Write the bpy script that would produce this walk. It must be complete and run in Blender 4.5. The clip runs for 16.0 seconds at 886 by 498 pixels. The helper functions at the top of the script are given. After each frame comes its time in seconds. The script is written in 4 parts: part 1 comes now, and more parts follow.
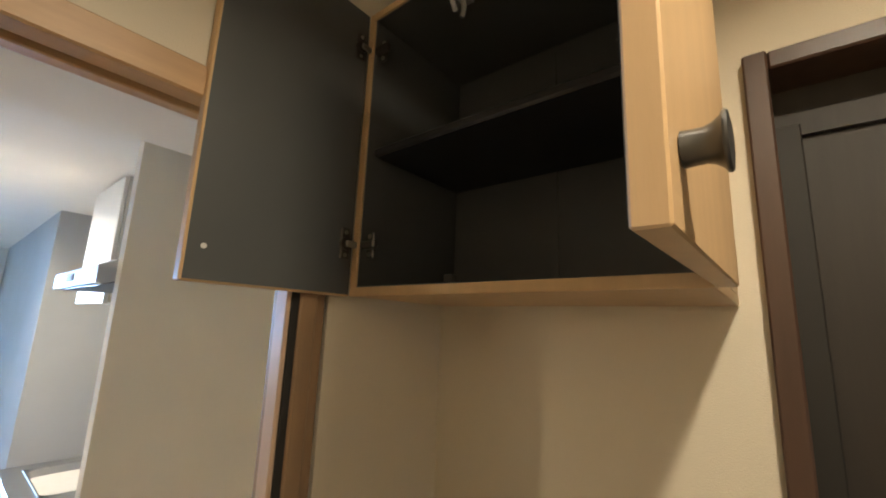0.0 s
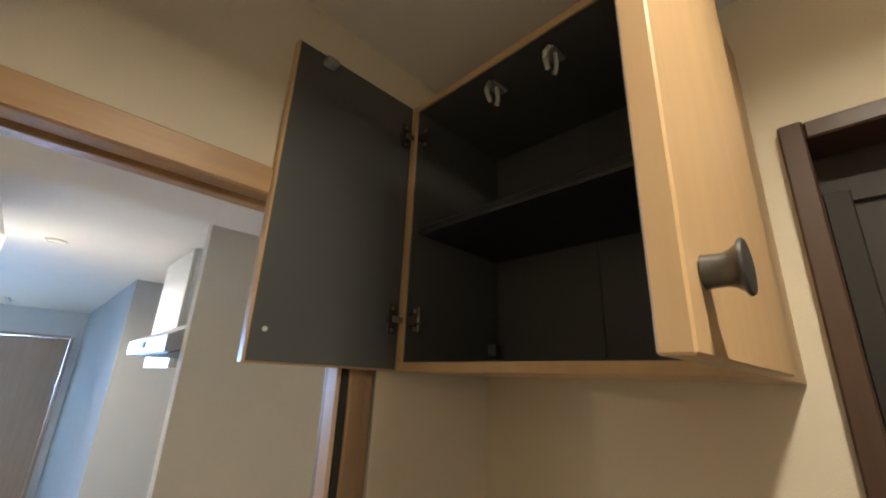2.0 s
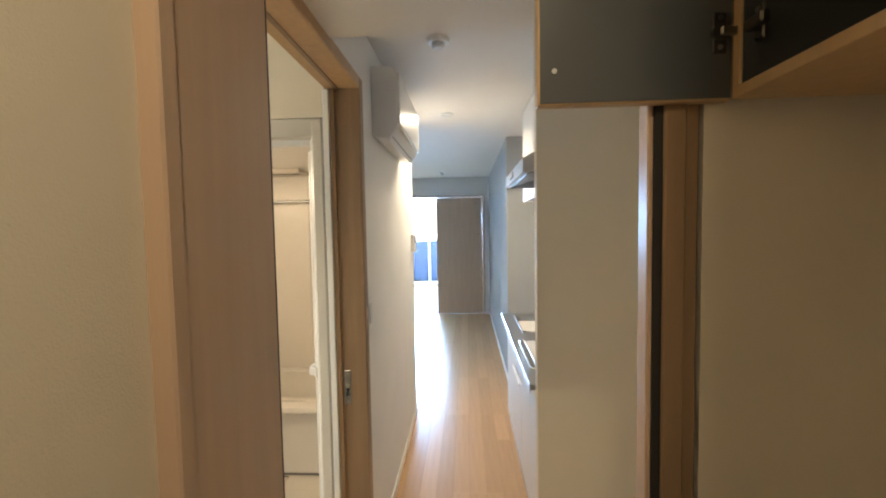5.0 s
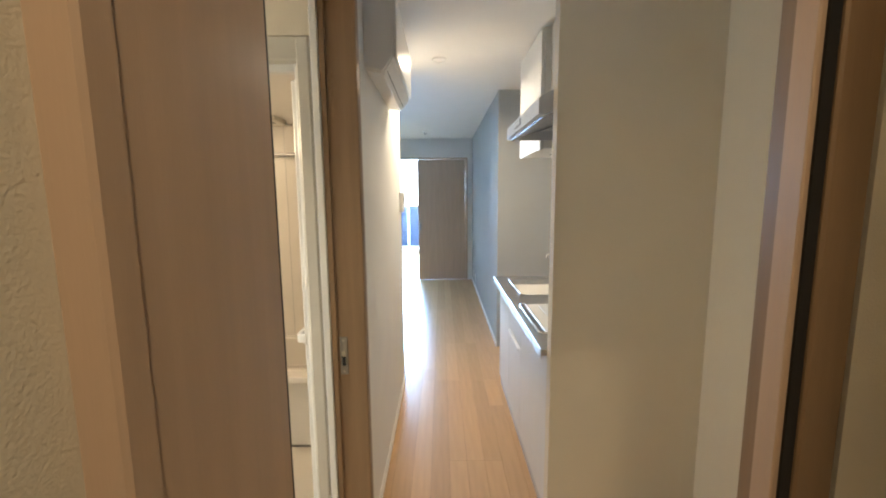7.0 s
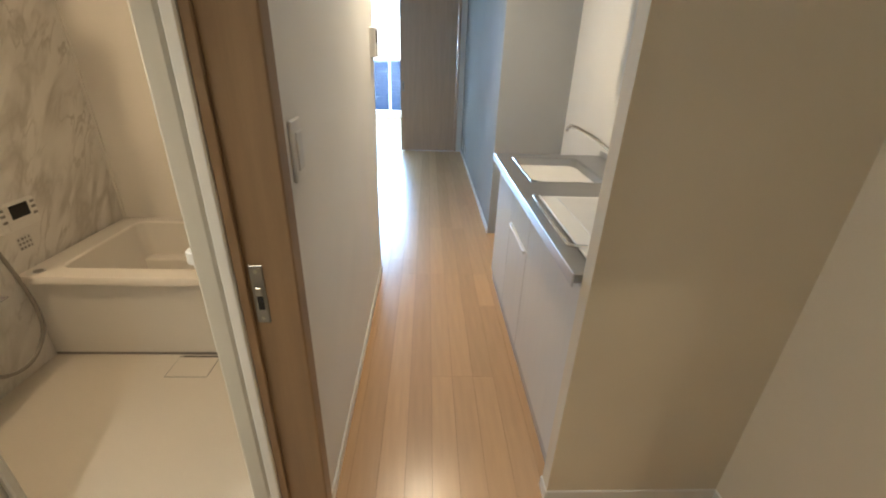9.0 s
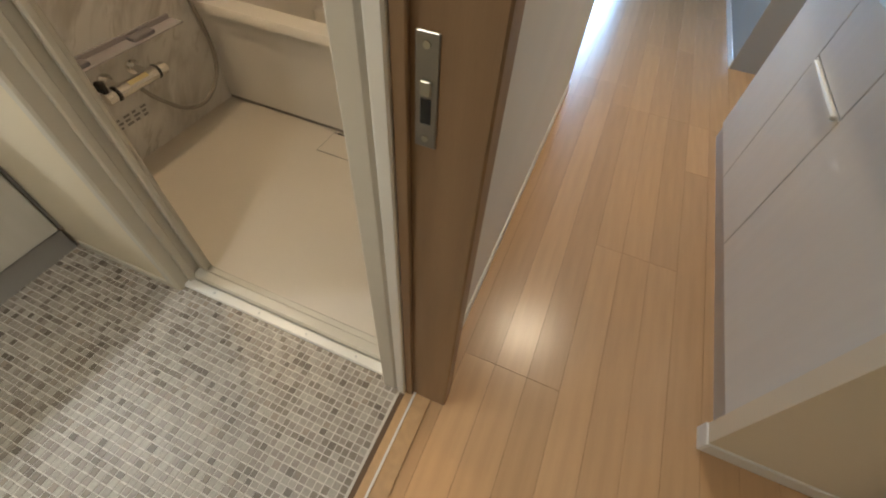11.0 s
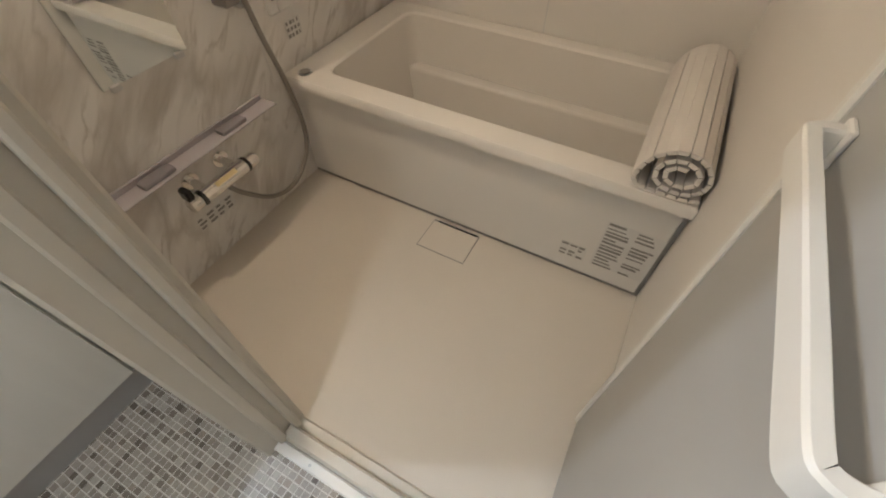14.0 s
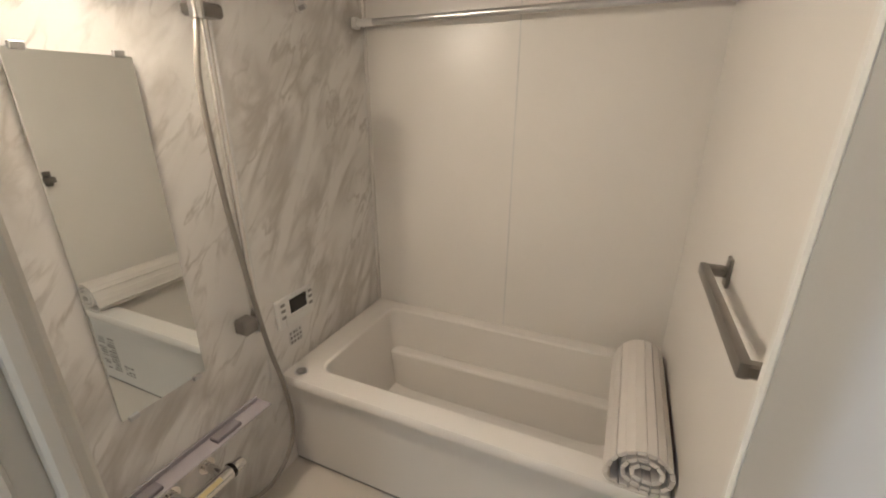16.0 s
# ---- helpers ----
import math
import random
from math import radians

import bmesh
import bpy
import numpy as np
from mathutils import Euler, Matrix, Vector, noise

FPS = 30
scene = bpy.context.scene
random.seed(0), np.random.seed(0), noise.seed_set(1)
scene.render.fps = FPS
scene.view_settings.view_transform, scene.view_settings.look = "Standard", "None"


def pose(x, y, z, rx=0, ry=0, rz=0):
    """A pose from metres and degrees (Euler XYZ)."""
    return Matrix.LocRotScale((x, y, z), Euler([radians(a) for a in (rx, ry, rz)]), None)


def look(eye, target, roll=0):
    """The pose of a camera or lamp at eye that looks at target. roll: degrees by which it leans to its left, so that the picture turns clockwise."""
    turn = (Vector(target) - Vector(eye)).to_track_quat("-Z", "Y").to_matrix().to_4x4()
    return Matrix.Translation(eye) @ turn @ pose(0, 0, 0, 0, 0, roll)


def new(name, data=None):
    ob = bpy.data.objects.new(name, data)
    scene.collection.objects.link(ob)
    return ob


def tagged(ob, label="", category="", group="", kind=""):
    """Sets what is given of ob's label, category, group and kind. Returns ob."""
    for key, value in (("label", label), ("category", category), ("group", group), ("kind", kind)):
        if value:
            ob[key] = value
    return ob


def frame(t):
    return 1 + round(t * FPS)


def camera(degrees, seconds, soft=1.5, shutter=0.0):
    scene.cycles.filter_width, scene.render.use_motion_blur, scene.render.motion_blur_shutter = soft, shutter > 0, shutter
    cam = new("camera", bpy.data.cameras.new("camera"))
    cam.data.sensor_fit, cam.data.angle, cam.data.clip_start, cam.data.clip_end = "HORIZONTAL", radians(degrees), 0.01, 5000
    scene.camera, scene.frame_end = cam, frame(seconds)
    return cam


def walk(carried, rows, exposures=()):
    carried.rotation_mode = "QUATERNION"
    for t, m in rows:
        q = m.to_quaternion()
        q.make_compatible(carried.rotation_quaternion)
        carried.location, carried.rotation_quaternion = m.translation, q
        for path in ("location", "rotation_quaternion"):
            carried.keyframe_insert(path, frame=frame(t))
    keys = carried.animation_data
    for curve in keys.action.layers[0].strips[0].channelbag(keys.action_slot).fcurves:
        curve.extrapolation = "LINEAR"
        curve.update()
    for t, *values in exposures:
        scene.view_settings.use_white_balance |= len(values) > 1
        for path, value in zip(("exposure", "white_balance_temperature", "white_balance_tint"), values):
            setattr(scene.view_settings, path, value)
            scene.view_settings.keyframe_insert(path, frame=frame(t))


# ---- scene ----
cam = camera(94.2, 16.0, soft=2.0)
PATH = [
    (0, (1.12, 0.552, 1.653), (2.64, 1.799, 2.021), 2.2),
    (0.5, (1.092, 0.533, 1.691), (2.558, 1.745, 2.308), 2.0),
    (1, (1.081, 0.525, 1.7), (2.505, 1.732, 2.418), 1.8),
    (1.5, (1.085, 0.525, 1.699), (2.47, 1.777, 2.415), 1.9),
    (2, (1.094, 0.528, 1.683), (2.419, 1.893, 2.3), 2.3),
    (2.5, (1.142, 0.52, 1.644), (2.245, 2.139, 2.048), 2.2),
    (3, (1.192, 0.489, 1.624), (1.962, 2.319, 1.872), 1.5),
    (3.5, (1.203, 0.561, 1.588), (1.632, 2.51, 1.73), 0.6),
    (4, (1.202, 0.602, 1.598), (1.372, 2.594, 1.677), -0.2),
    (4.5, (1.207, 0.581, 1.564), (1.187, 2.581, 1.561), -0.8),
    (5, (1.21, 0.529, 1.521), (1.095, 2.523, 1.415), -1.0),
    (7.5, (1.069, 0.888, 1.444), (1.129, 2.861, 1.122), 0.0),
    (8, (1.084, 1.09, 1.437), (1.202, 3.04, 1.008), 0.7),
    (8.2, (1.084, 1.142, 1.435), (1.217, 3.077, 0.947), 0.9),
    (10.5, (0.979, 1.639, 1.167), (0.74, 2.946, -0.327), 5.0),
    (11, (0.91, 1.683, 1.158), (0.502, 2.852, -0.412), 5.0),
    (11.5, (0.831, 1.666, 1.147), (0.288, 2.732, -0.456), 4.7),
    (12, (0.739, 1.665, 1.132), (0.124, 2.68, -0.478), 4.4),
    (12.5, (0.654, 1.77, 1.148), (-0.032, 2.756, -0.451), 1.4),
    (13, (0.559, 1.849, 1.158), (-0.11, 2.854, -0.436), 0.7),
    (13.5, (0.461, 1.949, 1.164), (-0.157, 2.988, -0.429), 0.5),
    (14, (0.431, 2.034, 1.17), (-0.162, 3.121, -0.401), -0.2),
    (14.5, (0.401, 2.057, 1.175), (-0.165, 3.252, -0.326), 0.7),
    (15, (0.407, 2.065, 1.19), (-0.22, 3.407, -0.152), -0.0),
    (15.5, (0.398, 2.033, 1.31), (-0.304, 3.586, 0.263), 0.1),
    (16, (0.414, 1.991, 1.438), (-0.345, 3.71, 0.753), 0.1),
]
EXPOSURES = [(0.0, 0.5, 6250, 10), (1.5, 0.42, 6150, 10), (2.5, 0.3, 5900, 10), (3.5, 0.22, 6150, 10), (4.5, 0.2, 6800, 10), (8.2, 0.05, 6950, 10), (10.5, -0.4, 7000, 10), (12.0, -0.4, 6350, 11), (13.0, -0.33, 6250, 11), (14.0, -0.2, 5850, 12), (16.0, 0.0, 5500, 12)]
walk(cam, [(t, look(eye, target, roll)) for t, eye, target, roll in PATH], EXPOSURES)

# ---- light ----
world = bpy.data.worlds.new("world")
scene.world = world
world.use_nodes = True
wn = world.node_tree
sky = wn.nodes.new("ShaderNodeTexSky")
sky.sky_type, sky.sun_disc = "NISHITA", False
sky.sun_elevation, sky.sun_rotation = radians(48), radians(150)
wn.links.new(sky.outputs[0], wn.nodes["Background"].inputs[0])
wn.nodes["Background"].inputs[1].default_value = 0.14

sun = new("sun", bpy.data.lights.new("sun", "SUN"))
sun.data.energy, sun.data.angle, sun.data.color = 2.5, radians(0.5), (1, 0.95, 0.88)
sun.matrix_world = look((6, -9, 12), (0, 0, 0))


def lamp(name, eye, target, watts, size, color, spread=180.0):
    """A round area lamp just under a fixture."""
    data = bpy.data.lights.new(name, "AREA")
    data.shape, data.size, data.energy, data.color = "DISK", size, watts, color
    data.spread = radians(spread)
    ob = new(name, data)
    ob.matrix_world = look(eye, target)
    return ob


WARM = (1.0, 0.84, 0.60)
DAY = (0.30, 0.57, 1.0)
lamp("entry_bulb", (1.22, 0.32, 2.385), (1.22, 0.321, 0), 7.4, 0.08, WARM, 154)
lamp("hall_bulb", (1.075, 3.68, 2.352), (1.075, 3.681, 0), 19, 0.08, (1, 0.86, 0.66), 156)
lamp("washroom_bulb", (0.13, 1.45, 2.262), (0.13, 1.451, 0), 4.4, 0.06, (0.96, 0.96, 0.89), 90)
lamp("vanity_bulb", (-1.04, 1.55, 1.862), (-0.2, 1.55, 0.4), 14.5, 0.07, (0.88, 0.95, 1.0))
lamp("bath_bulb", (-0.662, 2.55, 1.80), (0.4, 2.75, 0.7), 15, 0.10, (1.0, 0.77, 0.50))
day = bpy.data.lights.new("window_daylight", "AREA")
day.shape, day.size, day.size_y, day.energy, day.color = "RECTANGLE", 1.75, 0.82, 780, DAY
dob = new("window_daylight", day)
dob.matrix_world = look((0.25, 10.96, 1.61), (0.5, 5.0, 1.75))

# ---- materials ----


def material(name, color, rough=0.5, metal=0.0, vary=0.06, scale=6.0, bump=0.0, bump_scale=200.0, stretch=(1, 1, 1),
             pieces=0.0, coat=0.0):
    """Base colour varied by large stains and fine grain, with a fine relief."""
    m = bpy.data.materials.new(name)
    m.use_nodes = True
    n, l = m.node_tree.nodes, m.node_tree.links
    b = n["Principled BSDF"]
    b.inputs["Roughness"].default_value, b.inputs["Metallic"].default_value = rough, metal
    b.inputs["Coat Weight"].default_value = coat
    b.inputs["Coat Roughness"].default_value = 0.12
    co = n.new("ShaderNodeTexCoord")
    mp = n.new("ShaderNodeMapping")
    mp.inputs["Scale"].default_value = stretch
    l.new(co.outputs["Object"], mp.inputs[0])
    big = n.new("ShaderNodeTexNoise")
    big.inputs["Scale"].default_value, big.inputs["Detail"].default_value = scale, 6
    fine = n.new("ShaderNodeTexNoise")
    fine.inputs["Scale"].default_value, fine.inputs["Detail"].default_value = bump_scale, 3
    l.new(mp.outputs[0], big.inputs[0])
    l.new(mp.outputs[0], fine.inputs[0])
    mix = n.new("ShaderNodeMix")
    mix.data_type = "RGBA"
    mix.inputs["A"].default_value = (*[c * (1 - vary) for c in color], 1)
    mix.inputs["B"].default_value = (*[min(1, c * (1 + vary)) for c in color], 1)
    add = n.new("ShaderNodeMath")
    add.operation = "MULTIPLY_ADD"
    add.inputs[1].default_value = 0.4
    l.new(fine.outputs[0], add.inputs[0])
    ramp = n.new("ShaderNodeMapRange")
    ramp.inputs["From Min"].default_value, ramp.inputs["From Max"].default_value = 0.3, 0.7
    ramp.inputs["To Max"].default_value = 0.6
    l.new(big.outputs[0], ramp.inputs[0])
    l.new(ramp.outputs[0], add.inputs[2])
    l.new(add.outputs[0], mix.inputs["Factor"])
    out = mix.outputs["Result"]
    if pieces:
        info = n.new("ShaderNodeObjectInfo")
        geo = n.new("ShaderNodeNewGeometry")
        tot = n.new("ShaderNodeMath")
        tot.operation = "ADD"
        l.new(info.outputs["Random"], tot.inputs[0])
        l.new(geo.outputs["Random Per Island"], tot.inputs[1])
        fr = n.new("ShaderNodeMath")
        fr.operation = "FRACT"
        l.new(tot.outputs[0], fr.inputs[0])
        hsv = n.new("ShaderNodeHueSaturation")
        mr = n.new("ShaderNodeMapRange")
        mr.inputs["To Min"].default_value, mr.inputs["To Max"].default_value = 1 - pieces, 1 + pieces
        l.new(fr.outputs[0], mr.inputs[0])
        l.new(mr.outputs[0], hsv.inputs["Value"])
        l.new(out, hsv.inputs["Color"])
        out = hsv.outputs[0]
    l.new(out, b.inputs["Base Color"])
    if bump:
        bp = n.new("ShaderNodeBump")
        bp.inputs["Strength"].default_value, bp.inputs["Distance"].default_value = bump, 0.002
        l.new(fine.outputs[0], bp.inputs["Height"])
        l.new(bp.outputs[0], b.inputs["Normal"])
    return m


def glowing(name, color, strength):
    m = bpy.data.materials.new(name)
    m.use_nodes = True
    b = m.node_tree.nodes["Principled BSDF"]
    b.inputs["Base Color"].default_value = (*color, 1)
    b.inputs["Emission Color"].default_value, b.inputs["Emission Strength"].default_value = (*color, 1), strength
    return m


def marble(name):
    """White stone print with soft grey diagonal veins."""
    m = material(name, (0.78, 0.76, 0.73), 0.3, vary=0.04, scale=3)
    n, l = m.node_tree.nodes, m.node_tree.links
    b = n["Principled BSDF"]
    co = n.new("ShaderNodeTexCoord")
    mp = n.new("ShaderNodeMapping")
    mp.inputs["Scale"].default_value = (1, 2.4, 0.75)
    turn = n.new("ShaderNodeMapping")
    turn.inputs["Rotation"].default_value = (radians(36), 0, 0)
    l.new(co.outputs["Object"], turn.inputs[0])
    l.new(turn.outputs[0], mp.inputs[0])
    base = None
    for scale, low, high, tone in ((2.6, 0.0, 0.11, (0.5, 0.47, 0.43)), (6.0, 0.0, 0.05, (0.52, 0.49, 0.45))):
        t = n.new("ShaderNodeTexNoise")
        t.inputs["Scale"].default_value, t.inputs["Detail"].default_value = scale, 7
        t.inputs["Distortion"].default_value = 0.5
        l.new(mp.outputs[0], t.inputs[0])
        sub = n.new("ShaderNodeMath")
        sub.operation = "SUBTRACT"
        sub.inputs[1].default_value = 0.5
        l.new(t.outputs[0], sub.inputs[0])
        ab = n.new("ShaderNodeMath")
        ab.operation = "ABSOLUTE"
        l.new(sub.outputs[0], ab.inputs[0])
        mr = n.new("ShaderNodeMapRange")
        mr.inputs["From Min"].default_value, mr.inputs["From Max"].default_value = low, high
        mr.inputs["To Min"].default_value, mr.inputs["To Max"].default_value = 0.95, 0.0
        l.new(ab.outputs[0], mr.inputs[0])
        patch = n.new("ShaderNodeTexNoise")
        patch.inputs["Scale"].default_value = scale * 0.9
        l.new(co.outputs["Object"], patch.inputs[0])
        pr = n.new("ShaderNodeMapRange")
        pr.inputs["From Min"].default_value, pr.inputs["From Max"].default_value = 0.42, 0.62
        l.new(patch.outputs[0], pr.inputs[0])
        mu = n.new("ShaderNodeMath")
        mu.operation = "MULTIPLY"
        l.new(mr.outputs[0], mu.inputs[0])
        l.new(pr.outputs[0], mu.inputs[1])
        mix = n.new("ShaderNodeMix")
        mix.data_type = "RGBA"
        if base is None:
            base = b.inputs["Base Color"].links[0].from_socket
        l.new(base, mix.inputs["A"])
        mix.inputs["B"].default_value = (*tone, 1)
        l.new(mu.outputs[0], mix.inputs["Factor"])
        base = mix.outputs["Result"]
    l.new(base, b.inputs["Base Color"])
    return m


def mosaic(name):
    """Small beige, white and taupe squares, each piece its own tone."""
    m = bpy.data.materials.new(name)
    m.use_nodes = True
    n, l = m.node_tree.nodes, m.node_tree.links
    b = n["Principled BSDF"]
    info, geo = n.new("ShaderNodeObjectInfo"), n.new("ShaderNodeNewGeometry")
    tot, fr = n.new("ShaderNodeMath"), n.new("ShaderNodeMath")
    tot.operation, fr.operation = "ADD", "FRACT"
    l.new(info.outputs["Random"], tot.inputs[0])
    l.new(geo.outputs["Random Per Island"], tot.inputs[1])
    l.new(tot.outputs[0], fr.inputs[0])
    ramp = n.new("ShaderNodeValToRGB")
    ramp.color_ramp.interpolation = "CONSTANT"
    tones = ((0.0, (0.36, 0.325, 0.285)), (0.30, (0.29, 0.255, 0.22)), (0.56, (0.42, 0.39, 0.35)), (0.74, (0.21, 0.18, 0.15)),
             (0.91, (0.14, 0.115, 0.095)), (0.96, (0.32, 0.27, 0.22)))
    e = ramp.color_ramp.elements
    while len(e) < len(tones):
        e.new(0.5)
    for k, (p, c) in zip(e, tones):
        k.position, k.color = p, (*c, 1)
    l.new(fr.outputs[0], ramp.inputs[0])
    no = n.new("ShaderNodeTexNoise")
    no.inputs["Scale"].default_value = 130
    l.new(geo.outputs["Position"], no.inputs[0])
    hsv, mr = n.new("ShaderNodeHueSaturation"), n.new("ShaderNodeMapRange")
    mr.inputs["To Min"].default_value, mr.inputs["To Max"].default_value = 0.75, 1.25
    l.new(no.outputs[0], mr.inputs[0])
    l.new(mr.outputs[0], hsv.inputs["Value"])
    l.new(ramp.outputs[0], hsv.inputs["Color"])
    l.new(hsv.outputs[0], b.inputs["Base Color"])
    b.inputs["Roughness"].default_value = 0.38
    return m


M_WALL = material("cream_wallpaper", (0.76, 0.69, 0.56), 0.85, vary=0.03, scale=4, bump=0.35, bump_scale=420)
M_WHITE = material("white_wallpaper", (0.80, 0.79, 0.76), 0.85, vary=0.03, scale=4, bump=0.3, bump_scale=420)
M_CEIL = material("ceiling_paper", (0.80, 0.78, 0.74), 0.9, vary=0.02, scale=5, bump=0.3, bump_scale=350)
M_ACCENT = material("grey_wallpaper", (0.37, 0.38, 0.375), 0.85, vary=0.04, scale=4, bump=0.3, bump_scale=400)
M_OAK = material("oak_board", (0.52, 0.33, 0.17), 0.42, vary=0.14, scale=5, bump=0.1, bump_scale=90, stretch=(9, 9, 0.7))
M_OAKX = material("oak_lintel", (0.52, 0.33, 0.17), 0.42, vary=0.14, scale=5, bump=0.1, bump_scale=90, stretch=(0.7, 9, 9))
# same oak, with the shading on the jambs put into a darker colour
M_OAK_SHADED = material("shaded_oak_frame", (0.28, 0.178, 0.10), 0.4, vary=0.14, scale=5, bump=0.1, bump_scale=90, stretch=(9, 9, 0.7))
M_LEAF = material("pale_oak_door", (0.52, 0.37, 0.26), 0.36, vary=0.10, scale=4, bump=0.08, bump_scale=90, stretch=(9, 9, 0.6))
M_BEECH = material("beech_veneer", (0.58, 0.395, 0.21), 0.42, vary=0.09, scale=5, bump=0.08, bump_scale=100, stretch=(9, 9, 0.8))
M_GREY = material("charcoal_melamine", (0.085, 0.089, 0.09), 0.42, vary=0.06, scale=8, bump=0.1, bump_scale=500)
M_DARKWOOD = material("dark_walnut", (0.072, 0.040, 0.027), 0.38, vary=0.25, scale=5, bump=0.1, bump_scale=90, stretch=(9, 9, 0.6))
M_STEELDOOR = material("dark_door_sheet", (0.026, 0.021, 0.018), 0.55, vary=0.25, scale=5, bump=0.05, bump_scale=90, stretch=(9, 9, 0.5))
M_SHELF = material("black_melamine", (0.022, 0.023, 0.026), 0.35, vary=0.08, scale=8, bump=0.1, bump_scale=500)
M_GASKET = material("dark_rubber", (0.02, 0.018, 0.016), 0.6)
M_FLOOR = material("oak_flooring", (0.54, 0.34, 0.185), 0.26, vary=0.10, scale=5, bump=0.05, bump_scale=80, stretch=(9, 0.7, 9), pieces=0.10)
M_GAP = material("dark_joint", (0.12, 0.07, 0.04), 0.7)
M_MOSAIC = mosaic("mosaic_vinyl")
M_GROUT = material("pale_grout", (0.66, 0.63, 0.585), 0.55, vary=0.05)
M_FRP = material("bath_floor_panel", (0.65, 0.60, 0.53), 0.45, vary=0.03, scale=3, bump=0.2, bump_scale=260)
M_TUB = material("tub_acrylic", (0.80, 0.77, 0.73), 0.16, vary=0.01, scale=2)
M_APRON = material("tub_apron", (0.74, 0.72, 0.69), 0.28, vary=0.02, scale=2)
M_BWALL = material("bath_wall_panel", (0.78, 0.75, 0.71), 0.32, vary=0.02, scale=3, bump=0.06, bump_scale=300)
M_MARBLE = marble("marble_panel")
M_PLASTIC = material("white_plastic", (0.80, 0.79, 0.76), 0.32, vary=0.02)
M_CREAMPL = material("cream_resin_frame", (0.62, 0.59, 0.52), 0.35, vary=0.03)
M_LID = material("rolled_cover_resin", (0.76, 0.72, 0.68), 0.45, vary=0.03, bump=0.1, bump_scale=300)
M_LEAFGREY = material("grey_resin_pane", (0.42, 0.42, 0.41), 0.35, vary=0.03, scale=4)
M_CABINET = material("white_cabinet_front", (0.72, 0.71, 0.68), 0.4, vary=0.03, scale=4, stretch=(8, 8, 0.8), bump=0.04)
M_CHROME = material("chrome", (0.82, 0.80, 0.77), 0.12, 1.0, vary=0.02)
M_STEEL = material("brushed_steel", (0.60, 0.60, 0.60), 0.28, 1.0, vary=0.05, stretch=(1, 12, 1), bump=0.05)
M_SATIN = material("satin_nickel", (0.30, 0.285, 0.265), 0.3, 1.0, vary=0.05, bump=0.04)
M_SINK = material("matt_sink_steel", (0.40, 0.40, 0.40), 0.36, 1.0, vary=0.06, stretch=(1, 12, 1), bump=0.05)
M_HOOD = material("silver_hood_paint", (0.52, 0.52, 0.53), 0.32, 0.6, vary=0.03)
M_HOODIN = material("hood_underside", (0.10, 0.10, 0.11), 0.4, 0.3)
M_KNOB = material("gunmetal_knob", (0.10, 0.10, 0.10), 0.32, 0.6, vary=0.05)
M_HINGE = material("nickel_hinge", (0.45, 0.42, 0.36), 0.3, 1.0)
M_HINGED = material("dark_hinge_plate", (0.10, 0.095, 0.09), 0.35, 0.8)
M_BLACK = material("black_screen", (0.012, 0.012, 0.013), 0.15)
M_INK = material("grey_print", (0.25, 0.24, 0.23), 0.6)
M_STICKER = material("clear_label", (0.68, 0.67, 0.65), 0.4)
M_YELLOW = material("cream_sticker", (0.62, 0.52, 0.28), 0.45)
M_HOSE = material("grey_hose", (0.30, 0.28, 0.25), 0.32, 0.5)
M_SMOKE = material("smoky_shelf", (0.42, 0.39, 0.41), 0.2)
M_SMOKED = material("smoky_stop", (0.25, 0.23, 0.25), 0.25)
M_SHUTTER = material("blue_shutter", (0.05, 0.085, 0.16), 0.6)
M_TILE = material("entry_tile", (0.32, 0.28, 0.24), 0.5)
M_BULB = glowing("lit_diffuser", (1.0, 0.9, 0.72), 9.0)
M_SKYCARD = glowing("bright_overcast", (0.85, 0.93, 1.0), 3.2)
M_MIRROR = bpy.data.materials.new("mirror_glass")
M_MIRROR.use_nodes = True
mb = M_MIRROR.node_tree.nodes["Principled BSDF"]
mb.inputs["Base Color"].default_value, mb.inputs["Metallic"].default_value = (0.80, 0.82, 0.80, 1), 1.0
mb.inputs["Roughness"].default_value = 0.01
M_CLEAR = bpy.data.materials.new("clear_plastic")
M_CLEAR.use_nodes = True
cb = M_CLEAR.node_tree.nodes["Principled BSDF"]
cb.inputs["Base Color"].default_value, cb.inputs["Roughness"].default_value = (0.85, 0.85, 0.84, 1), 0.2
cb.inputs["Transmission Weight"].default_value = 0.6

# ---- building helpers ----


def mesh_of(name, bm, mat):
    me = bpy.data.meshes.new(name)
    bm.normal_update()
    bm.to_mesh(me)
    bm.free()
    me.materials.append(mat)
    return me


def part(name, bm, mat, parent=None, label="", smooth=False):
    ob = new(name, mesh_of(name, bm, mat))
    if smooth:
        ob.data.polygons.foreach_set("use_smooth", [True] * len(ob.data.polygons))
        ob.data.set_sharp_from_angle(angle=radians(38))
    if parent:
        ob.parent = parent
        ob.matrix_parent_inverse = Matrix.Translation(-parent.location)
    if label:
        ob["label"] = label
    return ob


def thing(name, at, label, category, group="", kind=""):
    ob = new(name)
    ob.location = at
    ob.empty_display_size = 0.1
    return tagged(ob, label, category, group, kind)


